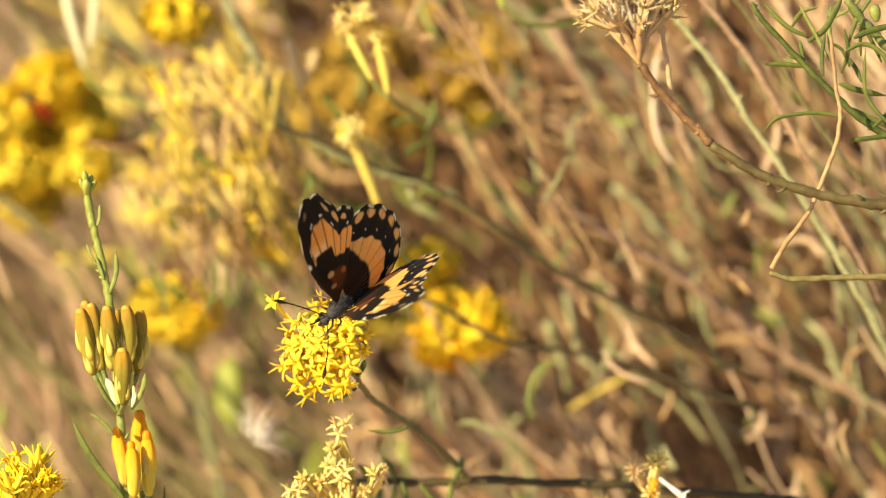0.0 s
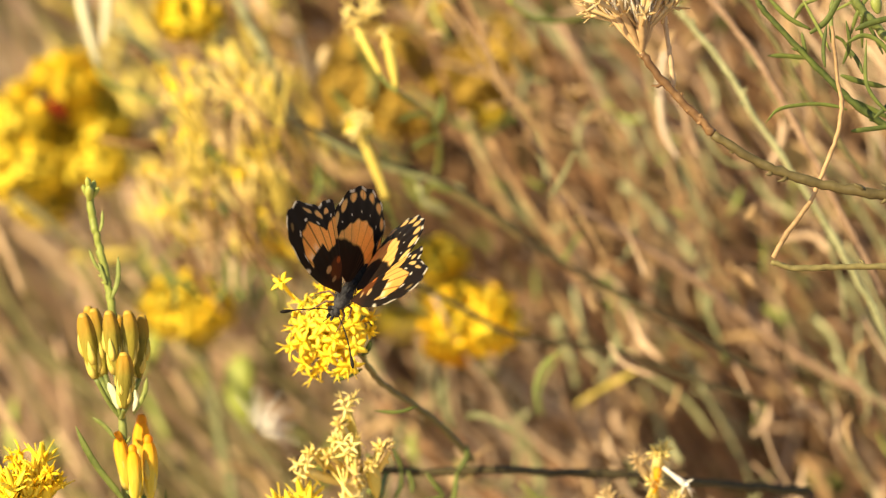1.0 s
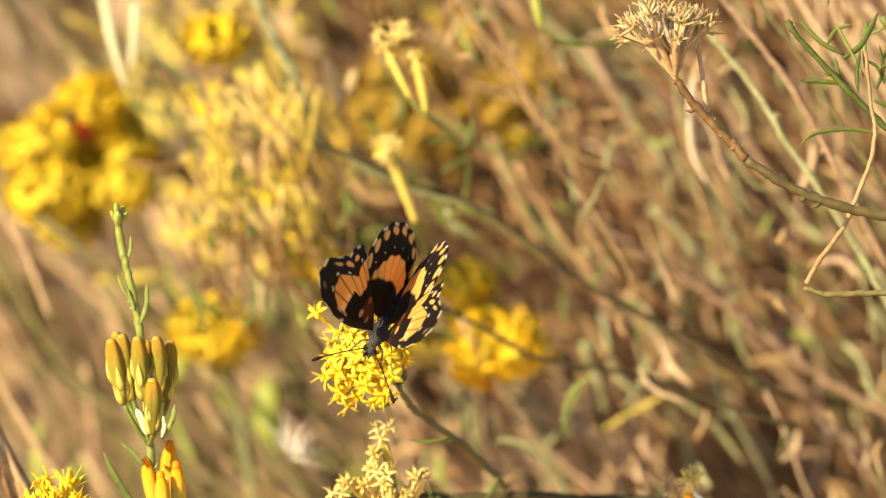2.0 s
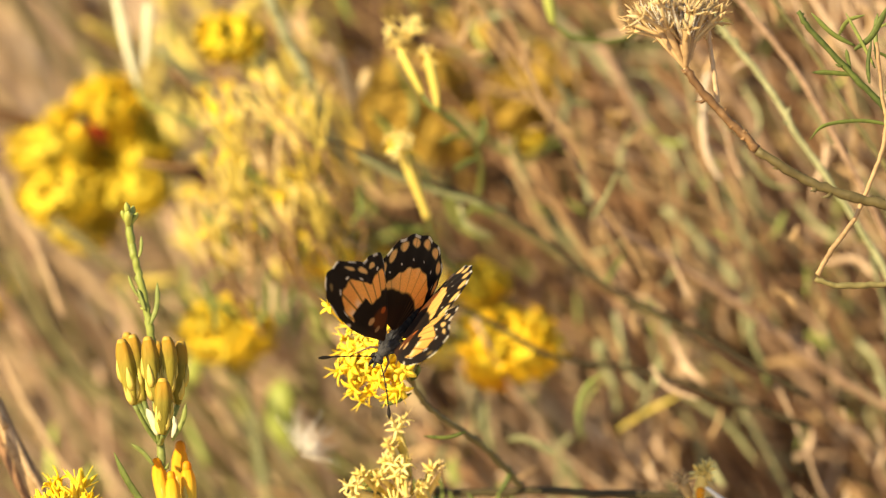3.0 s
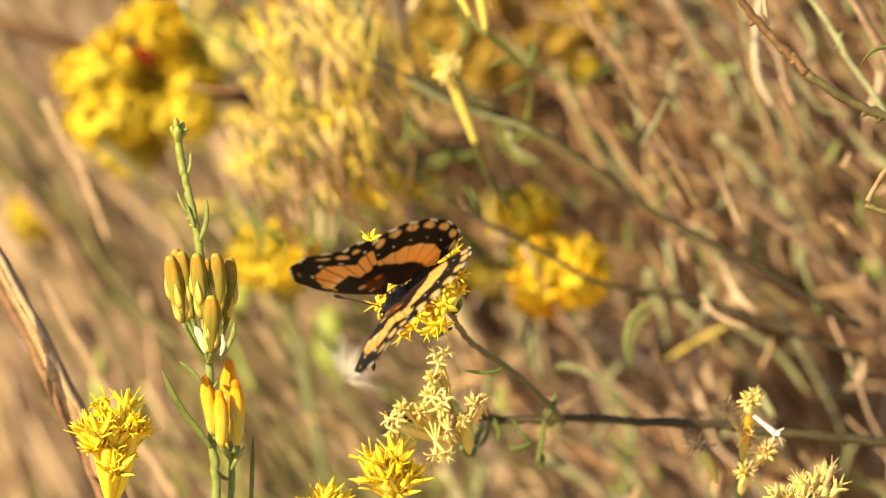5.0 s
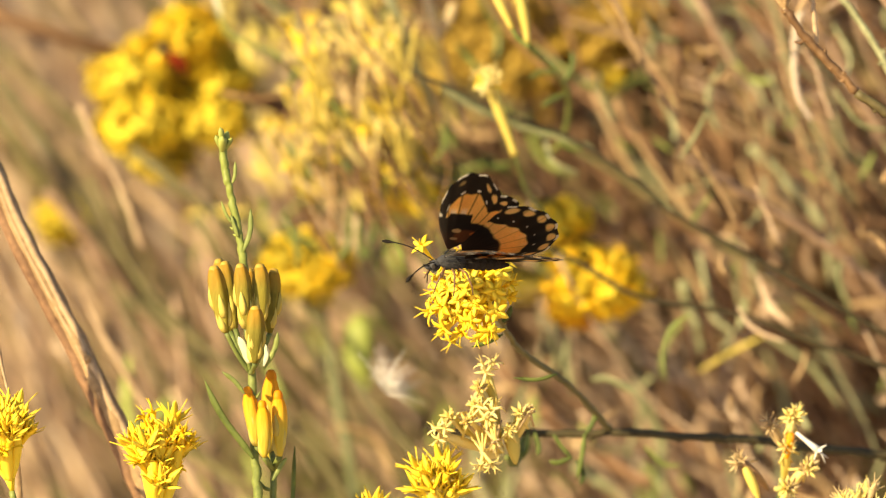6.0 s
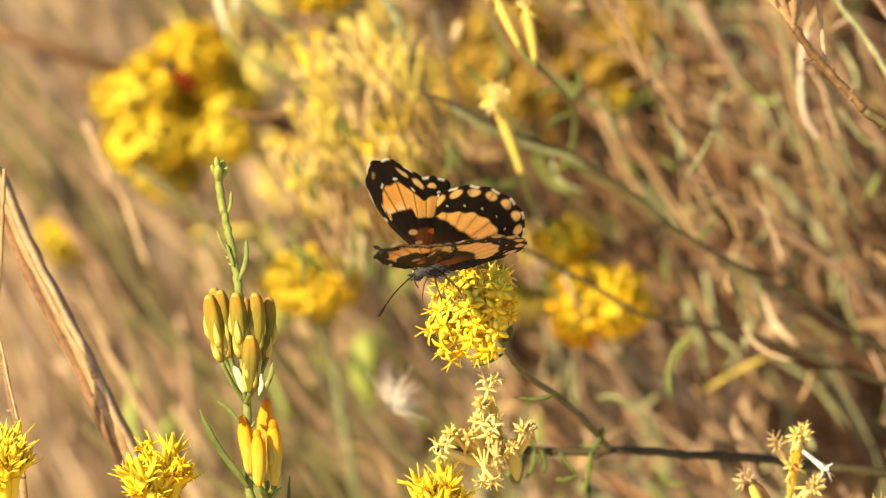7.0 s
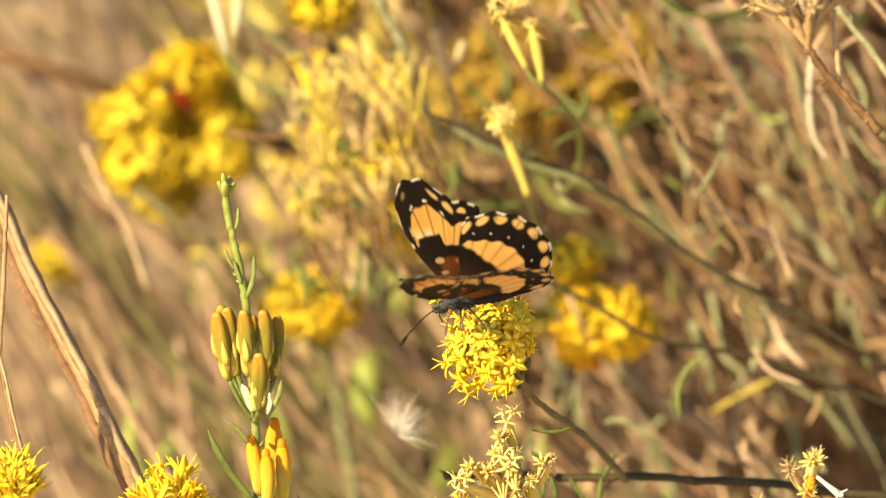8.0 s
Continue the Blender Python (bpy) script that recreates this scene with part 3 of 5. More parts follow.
# ---- stems of the bush behind the butterfly ----
STEMS = [
    # name, plan line, r0, r1, material, label, knots
    ("stem", [(64.1, 59.4, 860), (70.1, 51.4, 860), (79.2, 39.7, 860), (89.2, 22.5, 860), (99.1, 3.1, 860), (106.3, -11.2, 860)], 0.59, 0.77, PINKTAN, "pinkish tan bare rabbitbrush stem", 14),
    ("stem", [(60.3, 53.5, 855), (64.1, 48.1, 855), (72.5, 37.3, 855), (78.6, 27.2, 855), (85.5, 17.1, 855), (93.1, 5.1, 855), (103.3, -13.3, 855), (110.1, -27.1, 855)], 0.68, 0.72, GREYGREEN, "yellow-green knobbly rabbitbrush stem", 18),
    ("stem", [(71.3, 57.7, 850), (76.0, 50.9, 850), (82.1, 42.4, 850), (88.2, 32.5, 850), (93.5, 24.0, 850), (101.7, 13.1, 850)], 0.51, 0.59, OLIVE, "olive stem with leaf scars", 12),
    ("stem", [(64.5, 41.3, 905), (63.5, 34.6, 905), (63.9, 24.9, 905), (67.1, 18.4, 905)], 0.75, 0.5, BLEACHED, "pale weathered broken twig", 5),
    ("stem", [(65.1, 33.7, 905.0), (67.9, 29.5, 905.0), (69.7, 23.6, 905.0), (71.6, 18.8, 905.0)], 0.35, 0.5, PALEPINK, "bleached broken twig in the bush", 6),
    ("stem", [(33.2, 59.8, 985), (42.6, 50.0, 985), (50.5, 42.0, 985), (55.7, 33.9, 985), (61.8, 22.6, 985)], 1.19, 1.10, GREYGREEN, "thick grey-green stem, softly lit", 4),
    ("stem", [(44.4, 52.4, 1000), (53.1, 45.1, 1000), (61.3, 39.5, 1000), (69.3, 34.1, 1000), (84.3, 23.9, 1000)], 1.02, 1.02, PINKTAN, "pinkish dry rabbitbrush stem", 4),
    ("stem", [(13.1, 58.4, 900), (18.3, 51.1, 900), (25.6, 41.3, 900), (31.1, 30.0, 900), (36.7, 21.0, 900), (44.7, 7.9, 900), (51.1, -3.3, 900)], 0.5, 0.6, TAN, "tan dry stem with stubs", 20),
    ("stem", [(19.5, 57.8, 915), (24.3, 48.6, 915), (28.5, 38.2, 915), (33.3, 30.8, 915), (35.8, 29.0, 915)], 0.4, 0.45, TAN, "short tan broken stem", 8),
    ("stem", [(40.8, 11.1, 935), (53.3, 4.1, 935), (70.8, -6.7, 935), (85.7, -18.1, 935), (98.2, -27.0, 935), (114.5, -36.0, 935), (127.0, -43.7, 935)], 1.02, 1.10, PINKTAN, "long pinkish brown rabbitbrush branch", 10),
    ("stem", [(-3.2, -0.9, 905), (5.9, -6.2, 905), (18.6, -12.6, 905), (31.9, -19.6, 905), (52.4, -23.0, 905), (68.1, -28.8, 905), (86.2, -34.6, 905)], 0.5, 0.65, BRANCHOLIVE, "dark olive rabbitbrush branch", 10),
    ("stem", [(-17.9, 27.4, 893), (-11.1, 24.9, 893), (1.2, 19.1, 893), (15.5, 14.1, 893), (29.9, 4.7, 893), (38.8, -2.3, 893), (60.9, -14.3, 893), (84.8, -28.2, 893)], 0.45, 0.6, BRANCHOLIVE, "dark olive thin branch of the rabbitbrush", 10),
    ("stem", [(-31.3, 61.5, 925), (-28.8, 55.2, 926), (-25.0, 47.6, 928), (-21.5, 41.3, 930), (-19.4, 35.0, 936), (-15.6, 26.5, 945), (-11.5, 19.0, 955)], 1.25, 1.0, GREYGREEN, "thick pale grey-green flowering rabbitbrush stem", 8),
    ("stem", [(-11.5, 19.0, 955), (-6.1, 13.3, 975), (11.7, 0.5, 995), (36.1, -17.4, 1015)], 0.7, 0.8, BRANCHOLIVE, "olive lower part of a flowering stem", 6),
    ("stem", [(-60.8, 52.8, 1010), (-52.7, 47.3, 1010), (-43.2, 39.9, 1010), (-39.1, 33.8, 1010)], 1.0, 1.2, GREYGREEN, "pale grey-green stem far back", 3),
    ("stem", [(-11.6, 25.2, 915), (-5.5, 21.1, 915), (1.8, 18.1, 915), (9.1, 15.5, 915), (15.2, 14.0, 915), (21.3, 11.9, 915)], 0.75, 0.65, GREYGREEN, "grey-green knobbly side twig", 14),
    ("stem", [(1.0, 24.2, 950), (8.6, 17.7, 950), (20.0, 11.3, 950), (44.0, -4.2, 950), (61.7, -15.8, 950), (78.2, -27.5, 950)], 0.5, 0.65, OLIVE, "olive leaning stem of the rabbitbrush", 6),
    ("stem", [(40.5, -24.7, 905), (43.2, -36.0, 905), (47.2, -43.1, 905), (52.9, -47.2, 905)], 0.30, 0.42, BARK, "thin dark curved twig", 3),
    ("stem", [(-132.5, 46.6, 1090), (-126.6, 39.7, 1090), (-106.8, 20.5, 1090), (-94.1, 11.8, 1090), (-65.2, -6.2, 1090)], 1.27, 1.27, OLIVE, "olive stem out of focus", 3),
    ("stem", [(-93.1, 20.8, 955), (-88.5, 12.0, 955), (-83.3, 1.9, 955), (-78.5, -10.8, 955)], 0.77, 0.59, GREYSTRAW, "pale dry grass stalk", 4),
    ("stem", [(64.9, 54.9, 985), (78.2, 36.7, 985), (91.6, 13.3, 985)], 1.27, 1.36, PINKTAN, "pinkish dry rabbitbrush branch", 5),
    ("stem", [(17.3, 52.5, 930), (24.3, 41.5, 930), (32.4, 31.7, 930), (38.7, 24.3, 930), (42.6, 8.3, 930), (50.2, -2.7, 930)], 0.45, 0.5, TAN, "tan dry twig with stubs", 16),
    ("stem", [(27.6, 23.7, 960), (36.7, 8.5, 960), (47.1, -5.4, 960), (52.4, -15.5, 960)], 0.7, 0.6, TAN, "flat tan dry grass blade", 2),
]
for i, (nm, pts, r0, r1, mt, lb, kn) in enumerate(STEMS):
    simple_stem(nm, pts, r0, r1, mt, lb, kn, "bush stems", seed=100 + i)


# ---- leafy dead-headed twig ----
def dry_twig():
    pts = [(51.0, 36.4, 775), (54.0, 32.2, 775), (59.2, 26.5, 775), (64.3, 21.2, 775), (71.6, 16.5, 775), (78.8, 13.3, 775), (87.1, 11.2, 775), (96.3, 9.8, 775), (105.9, 8.7, 775)]
    th = thing("dry_twig", at(pts[-1]), "bare rabbitbrush twig ending in a dry straw-coloured seed head", "twig")
    part("stalk", stem_bm(pts[3:], 0.85, 1.1, 22, rng=random.Random(31)), DARKOLIVE, th, "brown-green bark")
    part("stalk_tip", stem_bm(pts[:4], 0.75, 0.85, 16, rng=random.Random(32)), TWIG, th, "tan dry bark")
    side = [(57.1, 30.0, 778), (56.4, 36.4, 778), (55.6, 42.7, 778), (55.3, 50.0, 778)]
    part("side_stalk", stem_bm(side, 0.5, 0.4, 4, rng=random.Random(33)), GREYSTRAW, th)
    rng = random.Random(34)
    foot = at(pts[0])
    for d in dirs_about(AU - AX * 0.2, 34, 13, rng):
        tip = foot + d * rng.uniform(0.006, 0.011)
        part("dry_bract", pod_bm(foot - d * 0.001, tip, 0.7, blunt=0.8), TAN, th)
        for q in dirs_about(d, 36, 3, rng):
            place("dry_floret", rng.choice(FLORETS["straw"]), th, tip - d * 0.003, q, rng.uniform(0, 6), rng.uniform(0.8, 1.2))
        bm = bmesh.new()
        for q in dirs_about(d + AU * 0.3, 26, 9, rng):
            a = tip - d * 0.003
            b = a + q * rng.uniform(0.005, 0.009)
            sweep(bm, [a, a.lerp(b, 0.5) + q.cross(AD) * rng.uniform(-0.0008, 0.0008), b], [0.00009, 0.00008, 0.00004], 3)
        part("seed_hairs", bm, FLUFF, th, "silky whitish seed hairs")
    ground_stem(th, pts[-1], 1.1, BARK, 35)
    top = at((55.4, 43.7, 778))
    for d in dirs_about(AU + AX * 0.1, 35, 5, rng):
        place("dry_floret", rng.choice(FLORETS["straw"]), th, top - d * 0.002, d, rng.uniform(0, 6), 1.0)
    return th


dry_twig()


def leafy_shoot():
    main = [(73.5, 47.8, 792), (75.5, 44.7, 792), (83.3, 36.2, 792), (89.7, 29.7, 792), (96.1, 24.3, 792), (102.0, 21.1, 792)]
    th = thing("leafy_shoot", at(main[-1]), "green rabbitbrush shoot with narrow curved leaves", "shoot")
    part("stalk", stem_bm(main, 0.45, 0.8, 5, rng=random.Random(41)), LEAF, th)
    leaves = [
        [(90.8, 25.9, 790), (88.0, 26.7, 790), (83.7, 27.0, 790), (78.0, 26.1, 790), (75.3, 23.5, 790)],
        [(83.9, 41.1, 790), (79.6, 43.5, 790), (75.7, 47.4, 790)],
        [(83.6, 40.3, 788), (86.5, 42.4, 788), (88.4, 45.4, 788), (90.2, 48.9, 788)],
        [(86.2, 33.8, 786), (85.9, 37.4, 786), (86.6, 41.9, 786)],
        [(84.4, 35.8, 795), (80.1, 36.3, 795), (76.2, 36.4, 795)],
        [(90.0, 32.6, 794), (93.8, 31.3, 794), (98.9, 30.2, 794)],
        [(98.3, 24.7, 784), (95.2, 27.9, 784), (93.6, 31.6, 784), (93.8, 38.9, 784)],
        [(91.3, 21.8, 788), (94.1, 22.1, 788), (100.4, 22.8, 788)],
        [(92.4, 41.0, 790), (95.5, 42.3, 790), (100.8, 43.6, 790)],
        [(83.4, 36.2, 793), (82.9, 38.8, 793), (82.6, 40.7, 793)],
        [(95.4, 24.2, 786), (99.1, 27.9, 786), (101.3, 34.2, 786)],
        [(91.9, 28.1, 796), (95.1, 26.5, 796), (101.5, 23.6, 796)],
        [(98.5, 36.6, 797), (95.9, 42.0, 797), (92.2, 46.8, 797)],
        [(100.1, 32.1, 785), (97.0, 37.9, 785), (93.3, 39.7, 785), (89.6, 37.9, 785)],
    ]
    ground_stem(th, main[-1], 0.8, BARK, 42)
    for i, pts in enumerate(leaves):
        part("leaf", leaf_bm(pts, 0.8 + 0.2 * (i % 3)), LEAF, th)
    rng = random.Random(49)
    for k in range(14):
        q = Vector(main[0]).lerp(Vector(main[-1]), 0.15 + 0.85 * rng.random()) + Vector((rng.uniform(0, 5), rng.uniform(0, 9), rng.uniform(-5, 8)))
        way = Vector((rng.uniform(-0.7, 1), rng.uniform(0.1, 1), rng.uniform(-0.4, 0.4))).normalized() * rng.uniform(6, 12)
        part("leaf", leaf_bm([q, q + way * 0.5 + Vector((rng.uniform(-1, 1), rng.uniform(-0.5, 1.4), 0)), q + way], rng.uniform(0.6, 1.0)), LEAF if k % 3 else GREEN, th)
    part("bud", pod_bm(at((96.8, 44.0, 790)), at((96.2, 47.2, 790)), 1.1), GREEN, th, "green bud")
    part("side_stalk", stem_bm([(91.8, 48.3, 794), (95.0, 44.0, 794), (99.2, 39.7, 794), (104.5, 36.5, 794)], 0.8, 0.9, 2), GREEN, th)
    return th


leafy_shoot()


def bent_twig():
    a = [(87.5, 41.6, 785), (88.5, 31.0, 785), (89.2, 26.7, 785), (88.1, 20.4, 785), (84.9, 12.6, 785), (83.0, 8.3, 785), (78.8, 2.7, 785), (76.1, -1.9, 785)]
    b = [(76.0, -2.7, 787), (80.0, -3.9, 787), (86.3, -3.8, 787), (97.7, -3.7, 787), (107.5, -3.4, 787)]
    th = thing("bent_twig", at(b[-1]), "thin straw twig that bends sharply from an olive one", "twig")
    part("straw_stalk", stem_bm(a, 0.35, 0.5, 4, rng=random.Random(43)), TAN, th)
    part("olive_stalk", stem_bm(b, 0.55, 0.7, 5, rng=random.Random(44)), OLIVE, th)
    ground_stem(th, b[-1], 0.7, BARK, 45)
    return th


bent_twig()


# ---- flower under the butterfly ----
def nectar_flower():
    foot = (-4.2, -18.8, 811)
    th = thing("rabbitbrush_flower", at(foot), "yellow rabbitbrush flower head of many starry florets on a grey-green stem", "flower", "near flowers")
    rng = random.Random(51)
    flower_head(th, foot, 21, 6.6, (-0.58, 0.44, -0.70), 72, "yellow yellow yellow gold", YELLOW, 52, pod_r=0.9, per=4, open_by=44, floret_s=0.93)
    part("involucre", pod_bm(at((-1.2, -21.8, 808)), at((-1.0, -16.4, 804)), 1.2, blunt=0.8), GOLD, th, "orange-yellow bracts")
    part("stalk", stem_bm([(-4.2, -18.8, 811), (-1.0, -22.5, 814), (0.7, -25.6, 821), (4.1, -29.5, 828), (12.1, -35.2, 836), (16.8, -39.7, 843), (21.4, -45.1, 850)], 0.45, 0.75, 5, rng=rng), OLIVE, th)
    for p, q in (((-13.8, -11.2, 805), (-16.6, -7.5, 804)),):
        d = (at(q) - at(p)).normalized()
        place("floret", FLORETS["yellow"][2], th, at(q) - d * 0.005, d - AD * 0.7, 0.4, 0.85)
    part("leaf", leaf_bm([(-0.7, -22.5, 806), (0.4, -21.2, 806), (1.0, -19.5, 806)], 1.1), LEAF, th)
    part("leaf", leaf_bm([(10.0, -32.7, 815), (6.1, -33.8, 815), (1.6, -33.5, 815)], 0.8), LEAF, th)
    part("leaf", leaf_bm([(-0.6, -24.9, 806), (-3.3, -26.4, 806), (-6.5, -27.3, 806)], 0.8), LEAF, th)
    return th


NECTAR = nectar_flower()


def pale_flower():
    foot = (1.1, -49.1, 828)
    th = thing("rabbitbrush_flower", at(foot), "faded cream-yellow rabbitbrush flower head beside a branch", "flower", "near flowers")
    rng = random.Random(61)
    tips = [(-3.0, -32.0, 812), (-4.5, -34.8, 812), (-10.0, -40.5, 812), (-11.1, -44.0, 812), (3.4, -39.7, 812), (5.0, -38.9, 812), (-2.5, -40.1, 812), (-5.2, -37.9, 812), (-1.4, -44.9, 812), (-3.7, -47.1, 812), (1.3, -42.7, 812), (-6.8, -41.2, 812)]
    for k, p in enumerate(tips):
        tip = at(p)
        d = (tip - at(foot)).normalized()
        if k in (9, 8):
            d = Vector((0.05, -0.3, -1)).normalized()
        for q in dirs_about(d, 46, 4, rng):
            place("floret", rng.choice(FLORETS["cream" if k % 3 == 0 else "withered"]), th, tip - q * 0.0045, q, rng.uniform(0, 6), rng.uniform(0.7, 0.95))
        part("involucre", pod_bm(at(foot).lerp(tip, 0.35), tip, 1.0, blunt=0.7), CREAM if k % 2 else PODLIT, th)
    part("involucre", pod_bm(at((2.6, -49.5, 818)), at((1.4, -42.9, 815)), 1.4), PODLIT, th)
    part("stalk", stem_bm([(1.1, -48.9, 828), (3.0, -50.9, 840), (4.8, -45.9, 852)], 0.5, 0.7, 1, rng=rng), GREEN, th)
    return th


PALE = pale_flower()


def low_flower(name_pts, seed, kind, label, axis=(0, 1, -0.25), heads=7, length=9, spread=45, pod=PODLIT, per=5, stalk_r=0.6, opening=26):
    foot = name_pts[0]
    th = thing("rabbitbrush_flower", at(name_pts[-1]), label, "flower", "near flowers")
    flower_head(th, foot, heads, length, axis, spread, kind, pod, seed, pod_r=1.3, per=per, open_by=opening, deep=0.006)
    part("stalk", stem_bm(name_pts, stalk_r, stalk_r + 0.3, 1, rng=random.Random(seed)), GREEN, th)
    ground_stem(th, name_pts[-1], stalk_r + 0.3, OLIVE, seed)
    return th


LOW = [
    low_flower([(-67.1, -63.2, 800), (-66.9, -70.7, 800), (-65.6, -79.3, 800)], 71, "spiky ragged gold", "bright yellow tufted rabbitbrush flower head with long bracts", (0.02, 1, -0.25), 9, 19.0, 17, YELLOW, 7, 0.6, 36),
    low_flower([(-92.9, -57.6, 800), (-91.5, -65.6, 800), (-88.2, -74.0, 800)], 72, "spiky ragged gold", "bright yellow tufted rabbitbrush flower head", (-0.12, 1, -0.3), 8, 14.0, 17, YELLOW, 6, 0.6, 30),
    low_flower([(-11.8, -58.8, 812), (-9.9, -70.8, 812), (-8.9, -80.6, 812)], 73, "spiky ragged", "yellow rabbitbrush flower head with upright florets", (-0.05, 1, -0.3), 5, 8.0, 24, PODLIT, 7, 0.6, 42),
    low_flower([(-25.5, -65.0, 815), (-24.2, -72.1, 815), (-23.1, -80.8, 815)], 74, "spiky", "small yellow rabbitbrush flower head", (0.0, 1, -0.3), 4, 7, 22, GOLD, 5),
    low_flower([(67.6, -65.3, 815), (68.2, -72.4, 815), (68.7, -81.2, 815)], 77, "withered", "withered pale rabbitbrush flower head", (-0.1, 1, -0.3), 8, 9, 38, CREAM, 4),
]


def withered_flower():
    """A faded head: curled cream florets in a column, an amber bract, one white empty tube and dry brown remains."""
    th = thing("rabbitbrush_flower", at((53.6, -76.6, 826)), "withered cream rabbitbrush flower head with an amber bract", "flower", "near flowers")
    part("stalk", stem_bm([(56.0, -50.0, 829), (54.8, -59.2, 828), (54.1, -67.8, 826), (53.6, -76.6, 826)], 0.5, 0.9, 2, rng=random.Random(75)), GREEN, th)
    rng = random.Random(176)
    for foot, tip, kind, bract, n in (((56.4, -47.0, 829), (57.3, -41.0, 825), "withered", CREAM, 6), ((55.6, -46.8, 829), (53.4, -42.6, 826), "straw", STRAW, 3), ((56.0, -53.0, 829), (56.2, -46.6, 823), "withered", PODLIT, 5),
                                      ((53.0, -55.0, 829), (47.8, -49.6, 826), "straw", TWIG, 3), ((56.4, -55.5, 829), (59.7, -50.6, 824), "withered", CREAM, 6), ((55.4, -59.4, 829), (56.3, -54.6, 823), "withered", CREAM, 6)):
        A, B = at(foot), at(tip)
        d = (B - A).normalized()
        part("involucre", pod_bm(A, B, 1.0, blunt=0.8), bract, th)
        for q in dirs_about(d - AD * 0.25, 48, n, rng):
            place("floret", rng.choice(FLORETS[kind]), th, B - q * 0.0035, q, rng.uniform(0, 6), rng.uniform(0.7, 0.95))
    part("amber_bract", pod_bm(at((56.0, -48.6, 823)), at((56.8, -43.4, 822)), 0.9, blunt=0.7), ORANGE, th, "amber bract")
    part("bract", pod_bm(at((50.8, -56.6, 824)), at((48.0, -50.3, 824)), 1.0, blunt=0.6), PODLIT, th, "yellow bract")
    tube = (at((62.5, -47.2, 822)) - at((57.7, -43.4, 822))).normalized()
    place("empty_floret", floret_mesh("empty_floret", FLUFF, tube=5.4, r=0.7, lobe=1.5, seed=5, droop=0.1, rise=0.3), th, at((57.7, -43.4, 822)), tube, 0.3)["label"] = "white empty floret tube"
    ground_stem(th, (53.6, -76.6, 826), 0.9, OLIVE, 75)
    return th


LOW.append(withered_flower())


# ---- stems with closed buds ----
def bud_stem():
    main = [(-54.5, 8.4, 800), (-53.8, 3.3, 800), (-52.9, -0.5, 800), (-51.7, -6.4, 800), (-50.5, -12.3, 800), (-49.5, -23.5, 800), (-48.7, -34.6, 800), (-48.2, -42.9, 800), (-47.7, -51.2, 800), (-47.1, -60.0, 800), (-46.2, -70.8, 800), (-45.2, -80.4, 800)]
    th = thing("rabbitbrush_sprig", at(main[-1]), "upright green rabbitbrush stem with a cluster of closed olive-yellow buds", "plant", "near flowers")
    # one stalk in two greens: the darker lower one stands for shade
    part("stalk", stem_bm(main[:6], 0.75, 0.8, 5, rng=random.Random(81)), LIME, th, "yellow-green upper stalk, lower one coloured darker for shade")
    part("stalk", stem_bm(main[5:], 0.8, 0.95, 3, rng=random.Random(83)), GREEN, th)
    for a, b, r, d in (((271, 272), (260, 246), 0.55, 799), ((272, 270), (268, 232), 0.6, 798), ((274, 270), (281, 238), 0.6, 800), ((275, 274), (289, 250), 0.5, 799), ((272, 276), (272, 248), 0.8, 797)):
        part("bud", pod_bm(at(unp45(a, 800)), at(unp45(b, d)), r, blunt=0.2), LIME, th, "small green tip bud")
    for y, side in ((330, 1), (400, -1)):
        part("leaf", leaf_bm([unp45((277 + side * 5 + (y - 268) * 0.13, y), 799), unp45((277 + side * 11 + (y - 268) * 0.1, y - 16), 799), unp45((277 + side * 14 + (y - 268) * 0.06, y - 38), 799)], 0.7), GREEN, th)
    part("leaf", leaf_bm([(-51.3, -9.0, 799), (-52.1, -6.9, 799), (-52.8, -4.8, 799)], 0.9), GREEN, th)
    part("leaf", leaf_bm([(-50.3, -11.7, 799), (-49.1, -8.0, 799), (-49.0, -3.7, 799)], 1.0), GREEN, th)
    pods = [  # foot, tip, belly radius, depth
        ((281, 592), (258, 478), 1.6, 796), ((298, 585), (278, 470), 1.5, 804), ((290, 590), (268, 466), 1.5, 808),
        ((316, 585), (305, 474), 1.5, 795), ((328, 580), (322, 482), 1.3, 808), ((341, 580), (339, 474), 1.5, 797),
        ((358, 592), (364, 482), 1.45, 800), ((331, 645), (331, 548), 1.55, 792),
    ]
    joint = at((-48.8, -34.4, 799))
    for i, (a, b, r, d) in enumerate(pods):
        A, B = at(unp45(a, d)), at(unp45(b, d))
        bud = bud_part("bud", A, B, r * 1.08, BUD, th, ridge=0.13, blunt=0.6)
        for bm in bract_bms(A, B, r * 1.08, 6):
            part("bract", bm, PODLIT, bud)
        part("petal_tip", pod_bm(A.lerp(B, 0.8), B + (B - A).normalized() * 0.0004, r * 0.66, blunt=0.6), AMBER, bud, "amber tip of unopened petals")
        sweep_bm = bmesh.new()
        sweep(sweep_bm, spline([joint, joint.lerp(A, 0.5) + Vector((0, 0, -0.0006)), A], 4), [0.0005] * 9, 6)
        part("pedicel", sweep_bm, GREEN, th)
    part("pale_bract", leaf_bm([(-48.9, -32.5, 795), (-49.8, -29.8, 795), (-50.9, -27.5, 795)], 1.7, fold=0.1), WHITEBRACT, th, "papery whitish bract")
    part("pale_bract", leaf_bm([(-46.3, -33.1, 797), (-45.7, -31.0, 797), (-45.9, -29.0, 797)], 0.9, fold=0.1), WHITEBRACT, th, "papery whitish bract")
